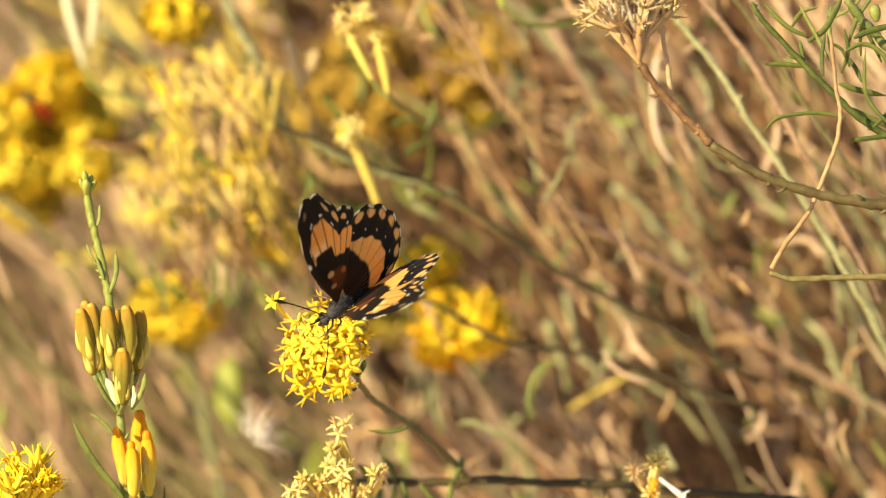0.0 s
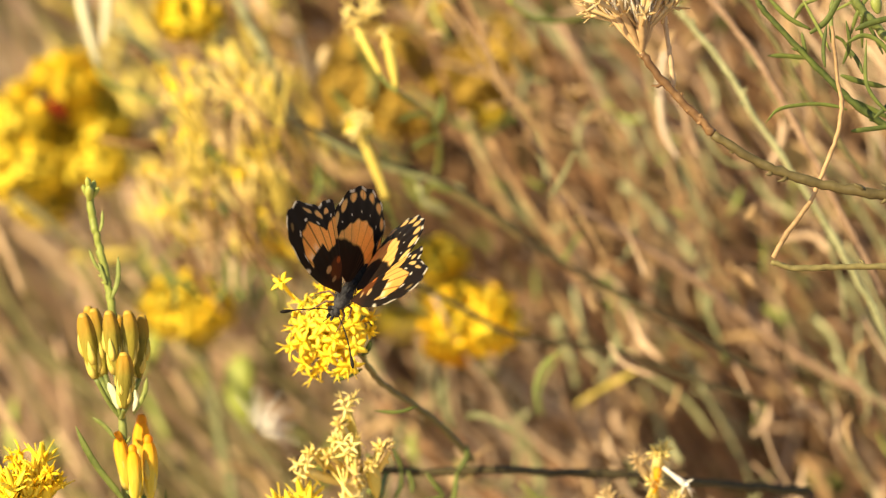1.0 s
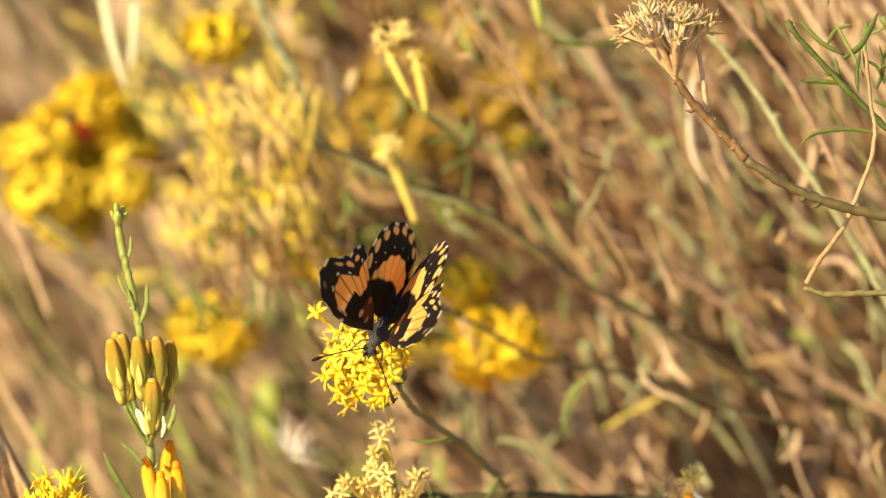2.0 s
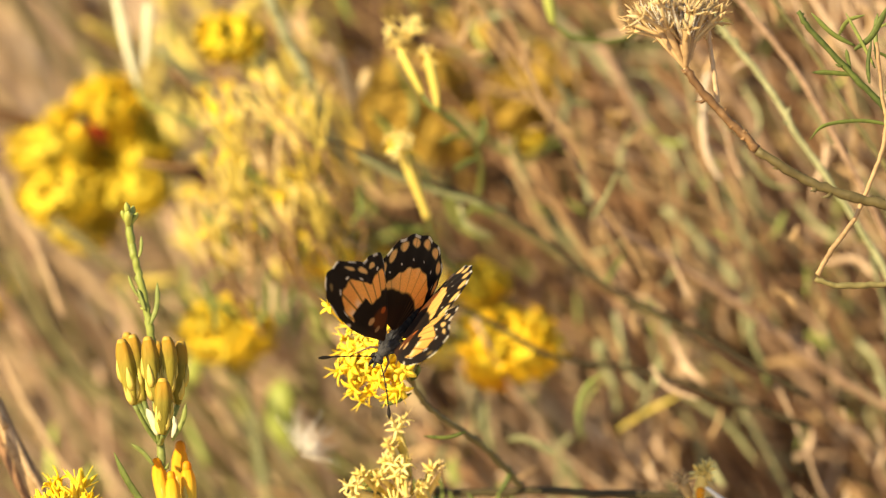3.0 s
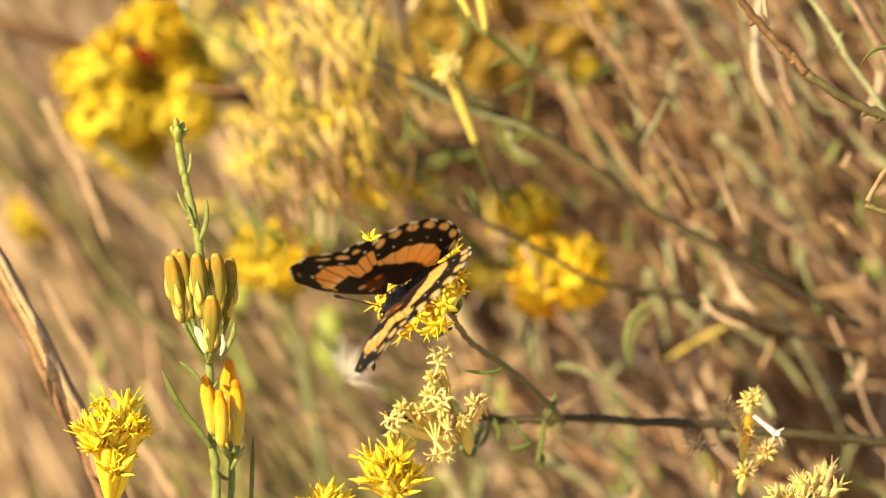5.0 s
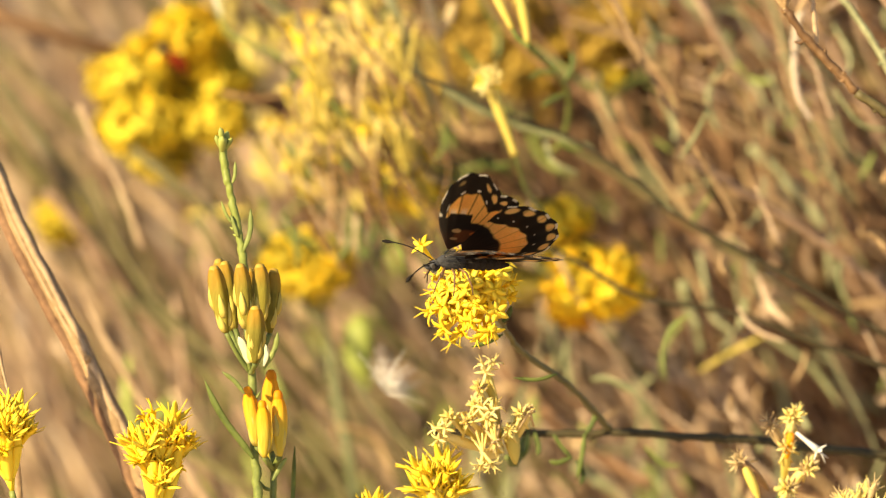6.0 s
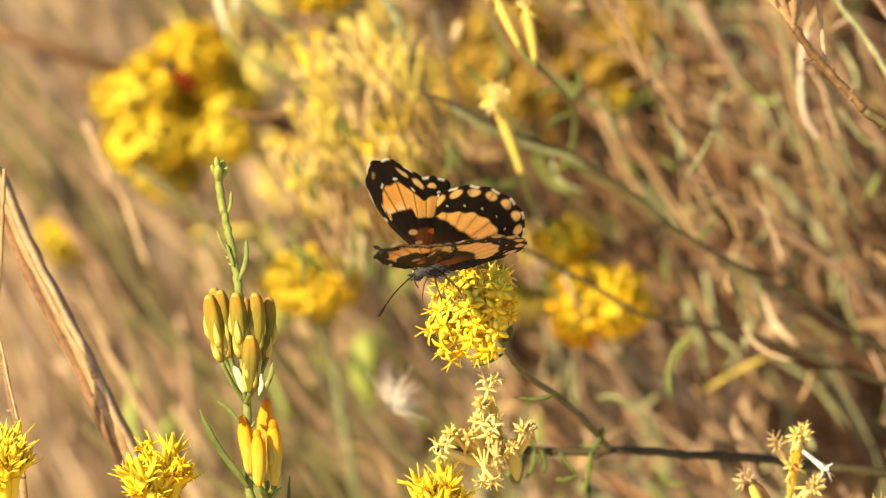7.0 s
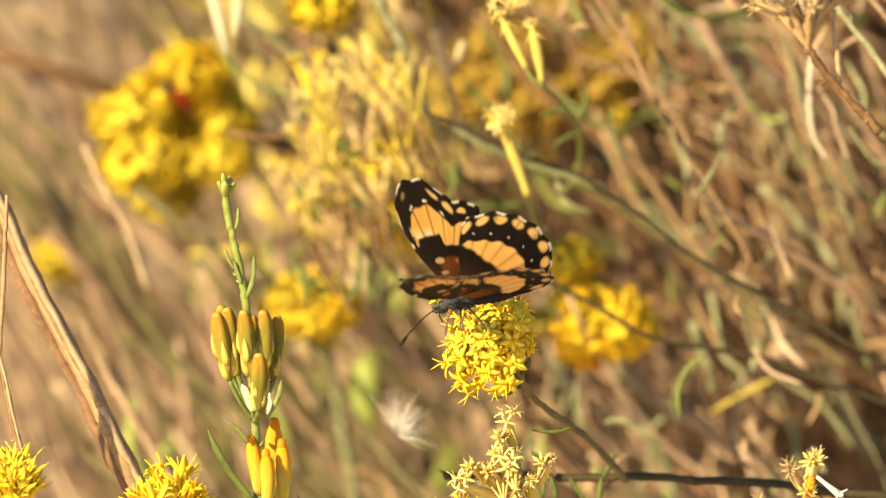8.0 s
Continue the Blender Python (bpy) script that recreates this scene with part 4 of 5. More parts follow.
    part("leaf", leaf_bm([(-48.0, -50.5, 798), (-49.7, -48.2, 798), (-53.0, -44.0, 798), (-55.4, -40.1, 798), (-57.3, -35.9, 798)], 1.5), LEAF, th)
    part("leaf", leaf_bm([(-49.7, -38.4, 797), (-51.7, -35.9, 797), (-54.0, -34.2, 797)], 1.0), GREEN, th)
    part("leaf", leaf_bm([(-46.3, -33.7, 799), (-44.3, -30.0, 799), (-43.7, -26.7, 799)], 1.0), GREEN, th)
    ground_stem(th, main[-1], 0.95, OLIVE, 82)
    return th


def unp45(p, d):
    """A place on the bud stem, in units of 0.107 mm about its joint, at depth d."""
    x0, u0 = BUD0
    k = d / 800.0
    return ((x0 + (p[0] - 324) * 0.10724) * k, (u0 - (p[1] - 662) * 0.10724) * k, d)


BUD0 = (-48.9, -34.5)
BUDS = bud_stem()


def orange_buds():
    main = [(-44.5, -52.8, 803), (-44.5, -58.3, 803), (-44.9, -66.7, 803), (-45.2, -79.6, 803)]
    th = thing("rabbitbrush_sprig", at(main[-1]), "short stem of slim yellow buds with bright orange tips", "plant", "near flowers")
    part("stalk", stem_bm(main, 0.6, 0.8, 1, rng=random.Random(91)), GREEN, th)
    joint = at(main[0])
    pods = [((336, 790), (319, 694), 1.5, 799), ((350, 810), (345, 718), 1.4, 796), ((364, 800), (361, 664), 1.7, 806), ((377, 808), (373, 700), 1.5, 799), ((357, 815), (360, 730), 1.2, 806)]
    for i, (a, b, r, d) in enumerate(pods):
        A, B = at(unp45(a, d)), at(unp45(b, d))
        bud = bud_part("bud", A, B, r * 1.0, ORANGEBUD, th, blunt=0.45)
        for bm in bract_bms(A, B, r * 0.92, 4):
            part("bract", bm, PODLIT, bud)
        part("petal_tip", pod_bm(A.lerp(B, 0.8), B + (B - A).normalized() * 0.0009, r * 0.6, blunt=0.55), ORANGE, bud, "bright orange petal tip")
        bm = bmesh.new()
        sweep(bm, [joint, joint.lerp(A, 0.6), A], [0.0006] * 3, 6)
        part("pedicel", bm, GREEN, th)
    part("leaf", leaf_bm([(-44.8, -56.7, 802), (-46.3, -56.1, 802), (-47.8, -54.3, 802)], 0.9), GREEN, th)
    part("leaf", leaf_bm([(-41.4, -67.0, 806), (-40.9, -58.5, 806), (-40.6, -48.6, 806)], 0.9), LEAF, th)
    part("leaf", leaf_bm([(-44.5, -54.7, 800), (-43.0, -52.0, 800), (-41.9, -50.4, 800)], 0.9), GREEN, th)
    ground_stem(th, main[-1], 0.8, OLIVE, 92)
    return th


OBUDS = orange_buds()


# ---- the low branch ----
def low_branch():
    pts = [(-13.3, -45.2, 850), (-9.9, -45.7, 850), (3.4, -45.3, 850), (12.7, -45.7, 850), (26.2, -45.3, 850), (38.6, -46.1, 850), (51.3, -46.6, 850), (63.5, -48.0, 850), (76.8, -49.2, 850), (89.5, -50.4, 850)]
    th = thing("branch", at(pts[-1]), "level olive branch with sparse small dark leaves", "branch")
    part("stalk", stem_bm(pts, 0.75, 1.0, 16, rng=random.Random(95)), BRANCHOLIVE, th)
    ground_stem(th, pts[-1], 1.0, BARK, 46)
    for q in ([(6.4, -45.0, 846), (5.5, -42.2, 846), (4.0, -40.2, 846)], [(6.4, -45.3, 846), (6.1, -48.4, 846), (4.7, -51.0, 846)], [(7.7, -45.2, 846), (8.6, -48.0, 846), (8.3, -49.8, 846)],
              [(11.4, -45.5, 845), (13.1, -47.9, 845), (15.0, -50.1, 845)], [(17.6, -45.4, 845), (17.1, -49.9, 845), (16.2, -54.4, 845)], [(15.2, -49.9, 844), (12.6, -51.0, 844), (10.5, -50.8, 844)],
              [(17.7, -45.7, 846), (19.5, -42.6, 846), (19.9, -40.0, 846)], [(1.3, -45.3, 847), (0.4, -42.9, 847), (-1.0, -41.5, 847)], [(16.0, -50.6, 846), (17.4, -53.3, 846), (16.9, -55.6, 846)]):
        part("leaf", leaf_bm(q, 1.1), LEAF, th)
    return th


low_branch()


# ---- dry stalks at the margin of the bush ----
def dry_stalks():
    a = [(-104.0, 14.0, 832), (-98.9, 6.3, 832), (-94.4, -4.1, 832), (-87.5, -17.5, 832), (-82.2, -27.1, 832), (-76.9, -38.2, 832), (-73.5, -44.7, 832), (-69.5, -53.5, 832), (-65.0, -63.4, 832)]
    th = thing("dry_stalk", at(a[-1]), "split tan dry stalk with a fold coloured dark for shade", "stalk", "dry stalks")
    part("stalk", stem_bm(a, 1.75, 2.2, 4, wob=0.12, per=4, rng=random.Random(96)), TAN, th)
    # fold on the left, its shaded side given by a darker brown
    part("fold", stem_bm([(p[0] - 1.7, p[1] - 0.9, p[2] - 0.4) for p in a], 1.0, 1.4, 3, wob=0.15, per=4, rng=random.Random(97)), DARKBARK, th, "folded edge with its shade put into dark brown")
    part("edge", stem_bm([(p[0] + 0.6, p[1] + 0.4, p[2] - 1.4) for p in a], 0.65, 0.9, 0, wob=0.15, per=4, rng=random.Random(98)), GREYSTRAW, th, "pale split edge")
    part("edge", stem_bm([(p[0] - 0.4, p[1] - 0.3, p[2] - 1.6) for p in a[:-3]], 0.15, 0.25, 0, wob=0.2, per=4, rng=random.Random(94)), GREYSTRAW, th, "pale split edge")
    ground_stem(th, a[-1], 2.0, BARK, 47)
    b = [(-96.0, 9.0, 812), (-96.4, -4.2, 812), (-97.1, -18.1, 812), (-97.9, -28.7, 812), (-99.0, -40.0, 812)]
    t2 = thing("dry_stalk", at(b[-1]), "thin straw-coloured bent stalk", "stalk", "dry stalks")
    part("stalk", stem_bm(b, 0.4, 0.6, 4, rng=random.Random(98)), TAN, t2)
    ground_stem(t2, b[-1], 0.6, TAN, 48)
    e = [(-99.6, -14.0, 812), (-98.6, -18.1, 812), (-96.6, -24.4, 812), (-94.7, -32.9, 812), (-92.7, -41.4, 812), (-91.8, -49.9, 812)]
    t4 = thing("dry_stalk", at(e[-1]), "thin tan bent stalk with a pale edge", "stalk", "dry stalks")
    part("stalk", stem_bm(e, 0.5, 0.75, 5, rng=random.Random(198)), TAN, t4)
    part("edge", stem_bm([(q[0] + 0.3, q[1] + 0.2, q[2] - 0.5) for q in e], 0.25, 0.35, 0, rng=random.Random(199)), GREYSTRAW, t4, "pale edge")
    ground_stem(t4, e[-1], 0.75, TAN, 148)
    c = [(-91.3, -19.5, 940), (-86.2, -29.4, 940), (-78.6, -41.8, 940), (-70.9, -54.2, 940), (-62.0, -67.9, 940)]
    t3 = thing("dry_stalk", at(c[-1]), "pale straight dry stalk", "stalk", "dry stalks")
    part("stalk", stem_bm(c, 0.5, 1.2, 3, rng=random.Random(99)), GREYSTRAW, t3)
    ground_stem(t3, c[-1], 1.2, GREYSTRAW, 49)


dry_stalks()


# ---- flowers farther back ----
def star_flower():
    top, foot = (-1.8, 24.7, 883), (3.9, 10.2, 886)
    th = thing("rabbitbrush_flower", at(foot), "single slim yellow bud just opening in a star", "flower", "middle flowers")
    E, T = at(foot), at(top)
    part("involucre", pod_bm(E, T, 1.15, blunt=0.9, base=0.75), PODLIT, th)
    d = (T - E).normalized()
    rng = random.Random(111)
    for q in dirs_about(d - AD * 0.3, 70, 11, rng):
        place("floret", rng.choice(FLORETS["spiky" if rng.random() < 0.3 else "cream"]), th, T - q * 0.0025, q, rng.uniform(0, 6), 0.72)
    part("stalk", stem_bm([(3.9, 10.2, 886), (6.5, 3.2, 896), (11.4, -3.0, 905)], 0.4, 0.5, 1), GREEN, th)
    return th


star_flower()


def hanging_buds():
    joint = (6.2, 32.3, 868)
    th = thing("rabbitbrush_flower", at(joint), "pair of slim yellow buds below a faded flower head", "flower", "middle flowers")
    for a, b, r in (((2.8, 35.8, 868), (-1.8, 45.1, 868), 0.95), ((6.0, 33.0, 868), (4.0, 43.4, 868), 1.1)):
        part("involucre", pod_bm(at(a), at(b), r, blunt=0.7, base=0.6), PODLIT, th)
        rng = random.Random(int(r * 100))
        d = (at(b) - at(a)).normalized()
        for q in dirs_about(d, 50, 3, rng):
            place("floret", rng.choice(FLORETS["cream"]), th, at(b) - q * 0.003, q, rng.uniform(0, 6), 0.6)
    rng = random.Random(5)
    for q in dirs_about(AU - AD * 0.4 - AX * 0.1, 70, 9, rng):
        place("floret", rng.choice(FLORETS["cream"]), th, at((-0.1, 47.3, 866)) - q * 0.001, q, rng.uniform(0, 6), rng.uniform(0.5, 0.75))
    bm = stem_bm([(2.8, 35.8, 868), (4.4, 33.5, 868), (6.2, 32.3, 868)], 0.45, 0.5)
    stem_bm([(6.0, 33.2, 868), (6.6, 32.6, 882), (12.8, 27.7, 897), (15.7, 22.4, 911), (14.7, 13.9, 926), (10.9, 10.1, 940)], 0.5, 0.6, 3, bm=bm)
    part("stalk", bm, GREEN, th)
    for q in ([(12.9, 27.8, 905), (9.9, 28.2, 905), (6.9, 26.7, 905)], [(14.9, 23.6, 905), (11.6, 22.1, 905), (9.8, 20.6, 905)], [(14.4, 13.9, 915), (11.5, 15.4, 915), (8.7, 13.9, 915)], [(13.6, 13.9, 915), (16.6, 12.0, 915), (20.3, 12.6, 915)], [(14.1, 25.4, 905), (16.3, 29.6, 905), (16.0, 32.6, 905)]):
        part("leaf", leaf_bm(q, 1.2), LEAF, th)
    return th


hanging_buds()

BACK = [
    # plan centre, size mm, colours, label, seed, florets
    ((-40.6, 51.7, 957), 6.8, [YELLOW, GOLD], "yellow rabbitbrush flower head out of focus", 1, 80),
    ((-73.1, 38.8, 1020), 8.6, [YELLOW, GOLD], "golden rabbitbrush flower head far back", 2, 110),
    ((-86.6, 27.5, 1018), 9.0, [YELLOW, YELLOW], "golden rabbitbrush flower head far back", 3, 110),
    ((-83.6, 17.5, 1014), 9.5, [YELLOW, YELLOW], "yellow rabbitbrush flower head far back", 4, 110),
    ((-64.5, 29.0, 1025), 6.0, [YELLOW, YELLOW], "small yellow rabbitbrush flower head far back", 5, 60),
    ((-66.1, 18.2, 1016), 7.2, [YELLOW, YELLOW], "yellow rabbitbrush flower head far back", 6, 80),
    ((-76.1, 26.1, 1034), 9.5, [YELLOW, GOLD], "golden rabbitbrush flower head far back", 7, 70),
    ((24.2, -18.6, 965), 9.8, [GOLD, YELLOW], "golden rabbitbrush flower head behind the butterfly", 8, 100),
    ((19.4, -24.0, 967), 5.4, [ORANGE, GOLD], "orange-gold rabbitbrush flower head behind the butterfly", 9, 80),
    ((24.2, -17.3, 964), 5.6, [GOLD, YELLOW], "golden rabbitbrush flower head behind the butterfly", 52, 80),
    ((18.0, -12.5, 985), 5.0, [YELLOW], "small yellow rabbitbrush flower head", 19, 60),
    ((-43.4, -15.7, 1000), 9.6, [YELLOW, YELLOW], "soft yellow rabbitbrush flower head on a pale stem", 10, 110),
    ((-12.2, 2.9, 985), 7.0, [YELLOW, CREAM], "yellow rabbitbrush flower head behind the wing", 13, 90),
    # AMBER heads: yellow flowers with the bush's shade put into their colour
    ((34.5, 46.6, 1045), 9.0, [AMBER, AMBER], "golden rabbitbrush flower head deep in the bush, shade in its colour", 20, 90),
    ((-2.5, 37.3, 1050), 10.0, [AMBER, AMBER], "golden rabbitbrush flower head deep in the bush, shade in its colour", 21, 90),
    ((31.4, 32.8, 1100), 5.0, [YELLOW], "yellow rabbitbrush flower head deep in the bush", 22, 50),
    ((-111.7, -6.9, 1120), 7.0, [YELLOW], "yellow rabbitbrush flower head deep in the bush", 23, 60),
    ((1.6, 44.2, 1050), 11.0, [AMBER, AMBER], "amber rabbitbrush flower head deep in the bush, shade in its colour", 30, 90),
    ((9.8, 33.1, 1050), 10.0, [AMBER, AMBER], "amber rabbitbrush flower head deep in the bush, shade in its colour", 31, 90),
    ((26.3, 39.8, 1050), 9.0, [AMBER, AMBER], "amber rabbitbrush flower head deep in the bush, shade in its colour", 32, 90),
    ((-59.7, 62.5, 1200), 8.0, [CREAM], "pale rabbitbrush flower head far back", 33, 70),
    ((-78.7, 9.4, 1030), 7.0, [PODLIT, YELLOW], "yellow-green rabbitbrush flower head far back", 34, 70),
    ((-82.1, 33.4, 1022), 7.0, [YELLOW, GOLD], "golden rabbitbrush flower head far back", 36, 80),
    ((-68.6, 33.4, 1024), 6.5, [YELLOW, GOLD], "golden rabbitbrush flower head far back", 37, 80),
    ((-21.4, 2.8, 985), 6.4, [YELLOW, YELLOW], "yellow rabbitbrush flower head behind the wing", 53, 90),
    ((-16.8, 1.4, 972.0), 5.6, [YELLOW, GOLD], "yellow rabbitbrush flower head behind the wing", 60, 80),
    ((-22.7, 4.7, 972.0), 5.2, [YELLOW, YELLOW], "yellow rabbitbrush flower head behind the wing", 61, 80),
    ((-18.1, 11.9, 972.0), 5.4, [YELLOW, CREAM], "yellow rabbitbrush flower head among the sprays", 62, 80),
    ((-30.8, 18.1, 960.0), 6.0, [CREAM, YELLOW], "pale yellow rabbitbrush flower head among the sprays", 63, 80),
    ((-39.6, 4.7, 965.0), 6.2, [CREAM, YELLOW], "pale yellow rabbitbrush flower head among the stalks", 64, 80),
    ((15.8, -4.6, 975), 6.0, [YELLOW, GOLD], "yellow rabbitbrush flower head behind the butterfly", 51, 80),
    ((7.6, -19.5, 1000), 5.5, [CREAM, YELLOW], "pale rabbitbrush flower head behind the butterfly", 35, 60),
]
for c, s, mats, lb, sd, n in BACK:
    puff("rabbitbrush_flower", c, s * (0.9 if CREAM in mats and s < 8 else 1.04), mats, lb, 200 + sd, int(n * 1.5), full=CREAM not in mats or s > 8)


def back_pods(name, items, mat, label, stem_pts=None, stem_r=(0.5, 0.7), stem_mat=GREEN, r=1.2):
    th = thing(name, at(items[0][0]), label, "flower", "middle flowers")
    for pts in items:
        part("involucre", pod_bm(at(pts[0]), at(pts[1]), r, blunt=0.8), mat, th)
    if stem_pts:
        part("stalk", stem_bm(stem_pts, *stem_r, 2), stem_mat, th)
    return th


back_pods("bud_cluster", [[(-60.9, 40.9, 950), (-66.0, 62.1, 950)], [(-59.6, 45.2, 950), (-58.4, 60.2, 950)]], WHITEBRACT, "pale slim buds on a dark green twig", [(-62.0, 43.0, 952), (-59.2, 37.4, 952), (-48.4, 32.9, 952), (-42.1, 28.1, 952), (-32.1, 18.1, 952)])
back_pods("bud_cluster", [[(-11.9, 34.8, 940), (-15.4, 46.8, 940)], [(-12.1, 36.8, 942), (-8.9, 44.3, 942)]], STRAW, "straw-coloured dry bud on a twig", [(-11.9, 34.9, 942), (-9.1, 25.4, 942), (-5.4, 14.1, 942)], stem_mat=TAN)
back_pods("bud_cluster", [[(-29.5, 38.6, 957), (-35.8, 46.3, 957)], [(-26.3, 37.3, 957), (-31.3, 46.9, 957)], [(-30.7, 39.8, 957), (-38.3, 46.9, 957)]], PODLIT, "slim yellow buds below a flower head", [(-29.5, 38.6, 957), (-24.4, 30.8, 957), (-18.2, 19.3, 957)])
back_pods("bud_cluster", [[(-19.4, 12.3, 950), (-23.3, 25.6, 950)], [(-22.6, 10.4, 952), (-27.0, 19.3, 952)], [(-25.8, 5.4, 950), (-31.4, 18.1, 950)], [(-20.6, 18.0, 952), (-19.3, 28.2, 952)], [(-27.1, 14.3, 953), (-29.5, 24.5, 953)]], PODLIT, "cluster of slim yellow buds", [(-20.7, 11.7, 950), (-16.9, 7.2, 950), (-9.3, 3.9, 950)], stem_mat=TAN)
back_pods("bud_cluster", [[(-28.3, 18.1, 955), (-38.4, 28.4, 955)], [(-27.1, 15.5, 955), (-35.9, 23.9, 955)], [(-23.8, 19.3, 953), (-28.1, 34.6, 953)], [(-21.9, 20.6, 953), (-24.3, 33.3, 953)], [(-26.3, 23.1, 950), (-42.0, 30.9, 950)]], STRAW, "cluster of dry straw buds", [(-26.4, 18.1, 955), (-19.5, 7.8, 955), (-14.4, 5.2, 955)], stem_mat=TAN, r=0.75)
back_pods("bud_cluster", [[(30.4, 50.5, 880.0), (28.9, 58.3, 880.0)]], LIME, "yellow-green bud on a curved leaf stalk")
back_pods("bud_cluster", [[(64.8, 16.3, 985), (60.7, 28.0, 985)], [(68.2, 6.5, 985), (59.6, 13.6, 985)], [(74.8, -1.3, 985), (67.5, 6.5, 985)], [(77.5, -5.2, 985), (73.5, 0.0, 985)]], GREYGREEN, "string of grey-green buds")
back_pods("bud_cluster", [[(-40.6, -25.7, 1000), (-45.9, -20.3, 1000)], [(-39.3, -25.7, 1000), (-36.5, -20.4, 1000)], [(-39.9, -26.0, 1000), (-41.2, -19.7, 1000)]], POD, "olive bracts under a flower", [(-39.8, -25.1, 1000), (-38.0, -32.4, 1000), (-35.5, -45.8, 1000), (-32.3, -61.9, 1000), (-30.4, -75.3, 1000)], (1.3, 1.4), GREYGREEN)



def spray(foot, lean, seed, kind, bract):
    """A loose fan of slim heads, some withered, on a thin stalk."""
    th = thing("rabbitbrush_flower", at(foot), "loose spray of slim pale and withered rabbitbrush heads", "flower", "middle flowers")
    flower_head(th, foot, 5, 13.5, (lean, 1, -0.3), 28, kind, bract, seed, pod_r=0.62, per=2, open_by=30, floret_s=0.55)
    x, u, d = foot
    part("stalk", stem_bm([foot, (x + 3, u - 7, d + 2), (x + 9, u - 17, d + 6)], 0.4, 0.55, 4, rng=random.Random(seed)), TWIG if seed % 2 else OLIVE, th)


for k, foot in enumerate([(-35.6, 22.5, 935), (-29.9, 17.0, 940), (-24.2, 25.0, 935), (-31.8, 9.5, 940), (-21.7, 15.1, 940), (-41.9, 1.3, 950), (-35.0, -2.2, 950), (-26.8, 5.0, 940), (-19.0, 6.0, 940), (-12.9, -5.4, 950), (-38.1, 12.6, 940), (-45.7, 4.8, 955), (-28.0, 29.9, 935), (-19.0, 26.0, 930), (-40.0, 27.0, 945)]):
    spray(foot, -0.55 + 0.25 * (k % 3), 300 + k, ("withered", "straw cream", "cream yellow", "withered yellow")[k % 4], (PODLIT, STRAW, CREAM, PODLIT, YELLOW)[k % 5])

leaf_scatter("spray_leaves", "dark green narrow leaves among the loose sprays", LEAF, 45, ((-48, 4), (-12, 45), (925, 985)), 49, (-62, 40), (4, 13), (0.8, 1.7))
low_left, high_right = [(-46.2, -4.4, 950), (-12.9, 36.4, 950)]
brush("spray_twigs", "thin brown stalks among the loose flower sprays", TWIG, 60, ((low_left[0], high_right[0]), (low_left[1], high_right[1]), (925, 985)), 61, (-55, 20), (8, 40), (0.25, 0.6), 0.15)

# curled leaves and stray blades
for pts, w, mt in (([(44.7, -25.2, 955), (40.9, -28.7, 955), (38.4, -34.7, 955), (39.4, -39.7, 955)], 0.9, GREEN), ([(47.3, -37.3, 960), (55.0, -32.8, 960), (61.9, -29.3, 960)], 1.2, PODLIT), ([(61.9, -29.3, 960), (71.8, -35.7, 960), (79.6, -45.8, 960)], 1.5, GREYGREEN), ([(-30.1, -42.2, 1000), (-31.1, -34.8, 1000), (-30.2, -26.2, 1000)], 8.0, LIME), ([(-31.2, -23.0, 1010), (-32.2, -13.5, 1010), (-32.0, -3.3, 1010)], 7.0, PALEPINK), ([(-28.3, -23.0, 1012), (-28.4, -14.8, 1012), (-29.6, -5.4, 1012)], 5.0, PALEPINK),
                   ([(40.7, -22.7, 890), (37.1, -25.6, 890), (35.4, -30.4, 890), (35.9, -35.8, 890)], 1.0, GREEN), ([(29.1, 52.0, 880), (35.0, 47.8, 880), (43.2, 47.2, 880), (50.3, 50.0, 880)], 1.0, LEAF)):
    th = thing("leaf", at(pts[0]), "narrow curled leaf in the bush", "leaf", "stray leaves")
    part("blade", leaf_bm(pts, w), mt, th)


def seed_fluff():
    c = (-22.7, -38.7, 872)
    th = thing("seed_tuft", at(c), "white silky tuft of loose seed hairs", "seed tuft")
    rng = random.Random(131)
    bm = bmesh.new()
    for d in dirs_about(AU * 0.4 + AX * 0.3, 75, 80, rng):
        L = rng.uniform(0.004, 0.010)
        p = at(c)
        q = p + d * L + Vector((rng.uniform(-1, 1), rng.uniform(-1, 1), rng.uniform(-1, 1))) * 0.001
        sweep(bm, [p, p.lerp(q, 0.5) + Vector((0, 0, 0.0004)), q], [0.00008, 0.00007, 0.00004], 3)
    part("hairs", bm, FLUFF, th)


seed_fluff()


def beetle():
    """A small red and black insect on the far flowers."""
    c = at((-74.6, 33.4, 998))
    th = thing("insect", c, "small red insect with a dark head on a golden flower", "insect")
    red = plant("insect_red", (0.22, 0.028, 0.008), (0.12, 0.014, 0.004), 0.8, 900, 200, spec=0.03)
    black = plant("insect_black", (0.03, 0.03, 0.035), (0.015, 0.015, 0.02), 0.6, 900, 200, spec=0.1)
    ax = (AX * 0.75 - AU * 0.62).normalized()
    b = bmesh.new()
    sweep(b, [c + ax * s for s in (-0.002, -0.0013, 0.0003, 0.0023, 0.0041, 0.005)], [0.0004, 0.0011, 0.0015, 0.0014, 0.0009, 0.0002], 8)
    part("abdomen", b, red, th, "dark red back")
    b = bmesh.new()
    sweep(b, [c + ax * s for s in (-0.0048, -0.0042, -0.003, -0.0019)], [0.0003, 0.0012, 0.0015, 0.0009], 8)
    part("head", b, black, th, "black head")
    for s in (-1, 1):
        for k in range(3):
            b = bmesh.new()
            p = c + ax * (-0.001 + k * 0.0012)
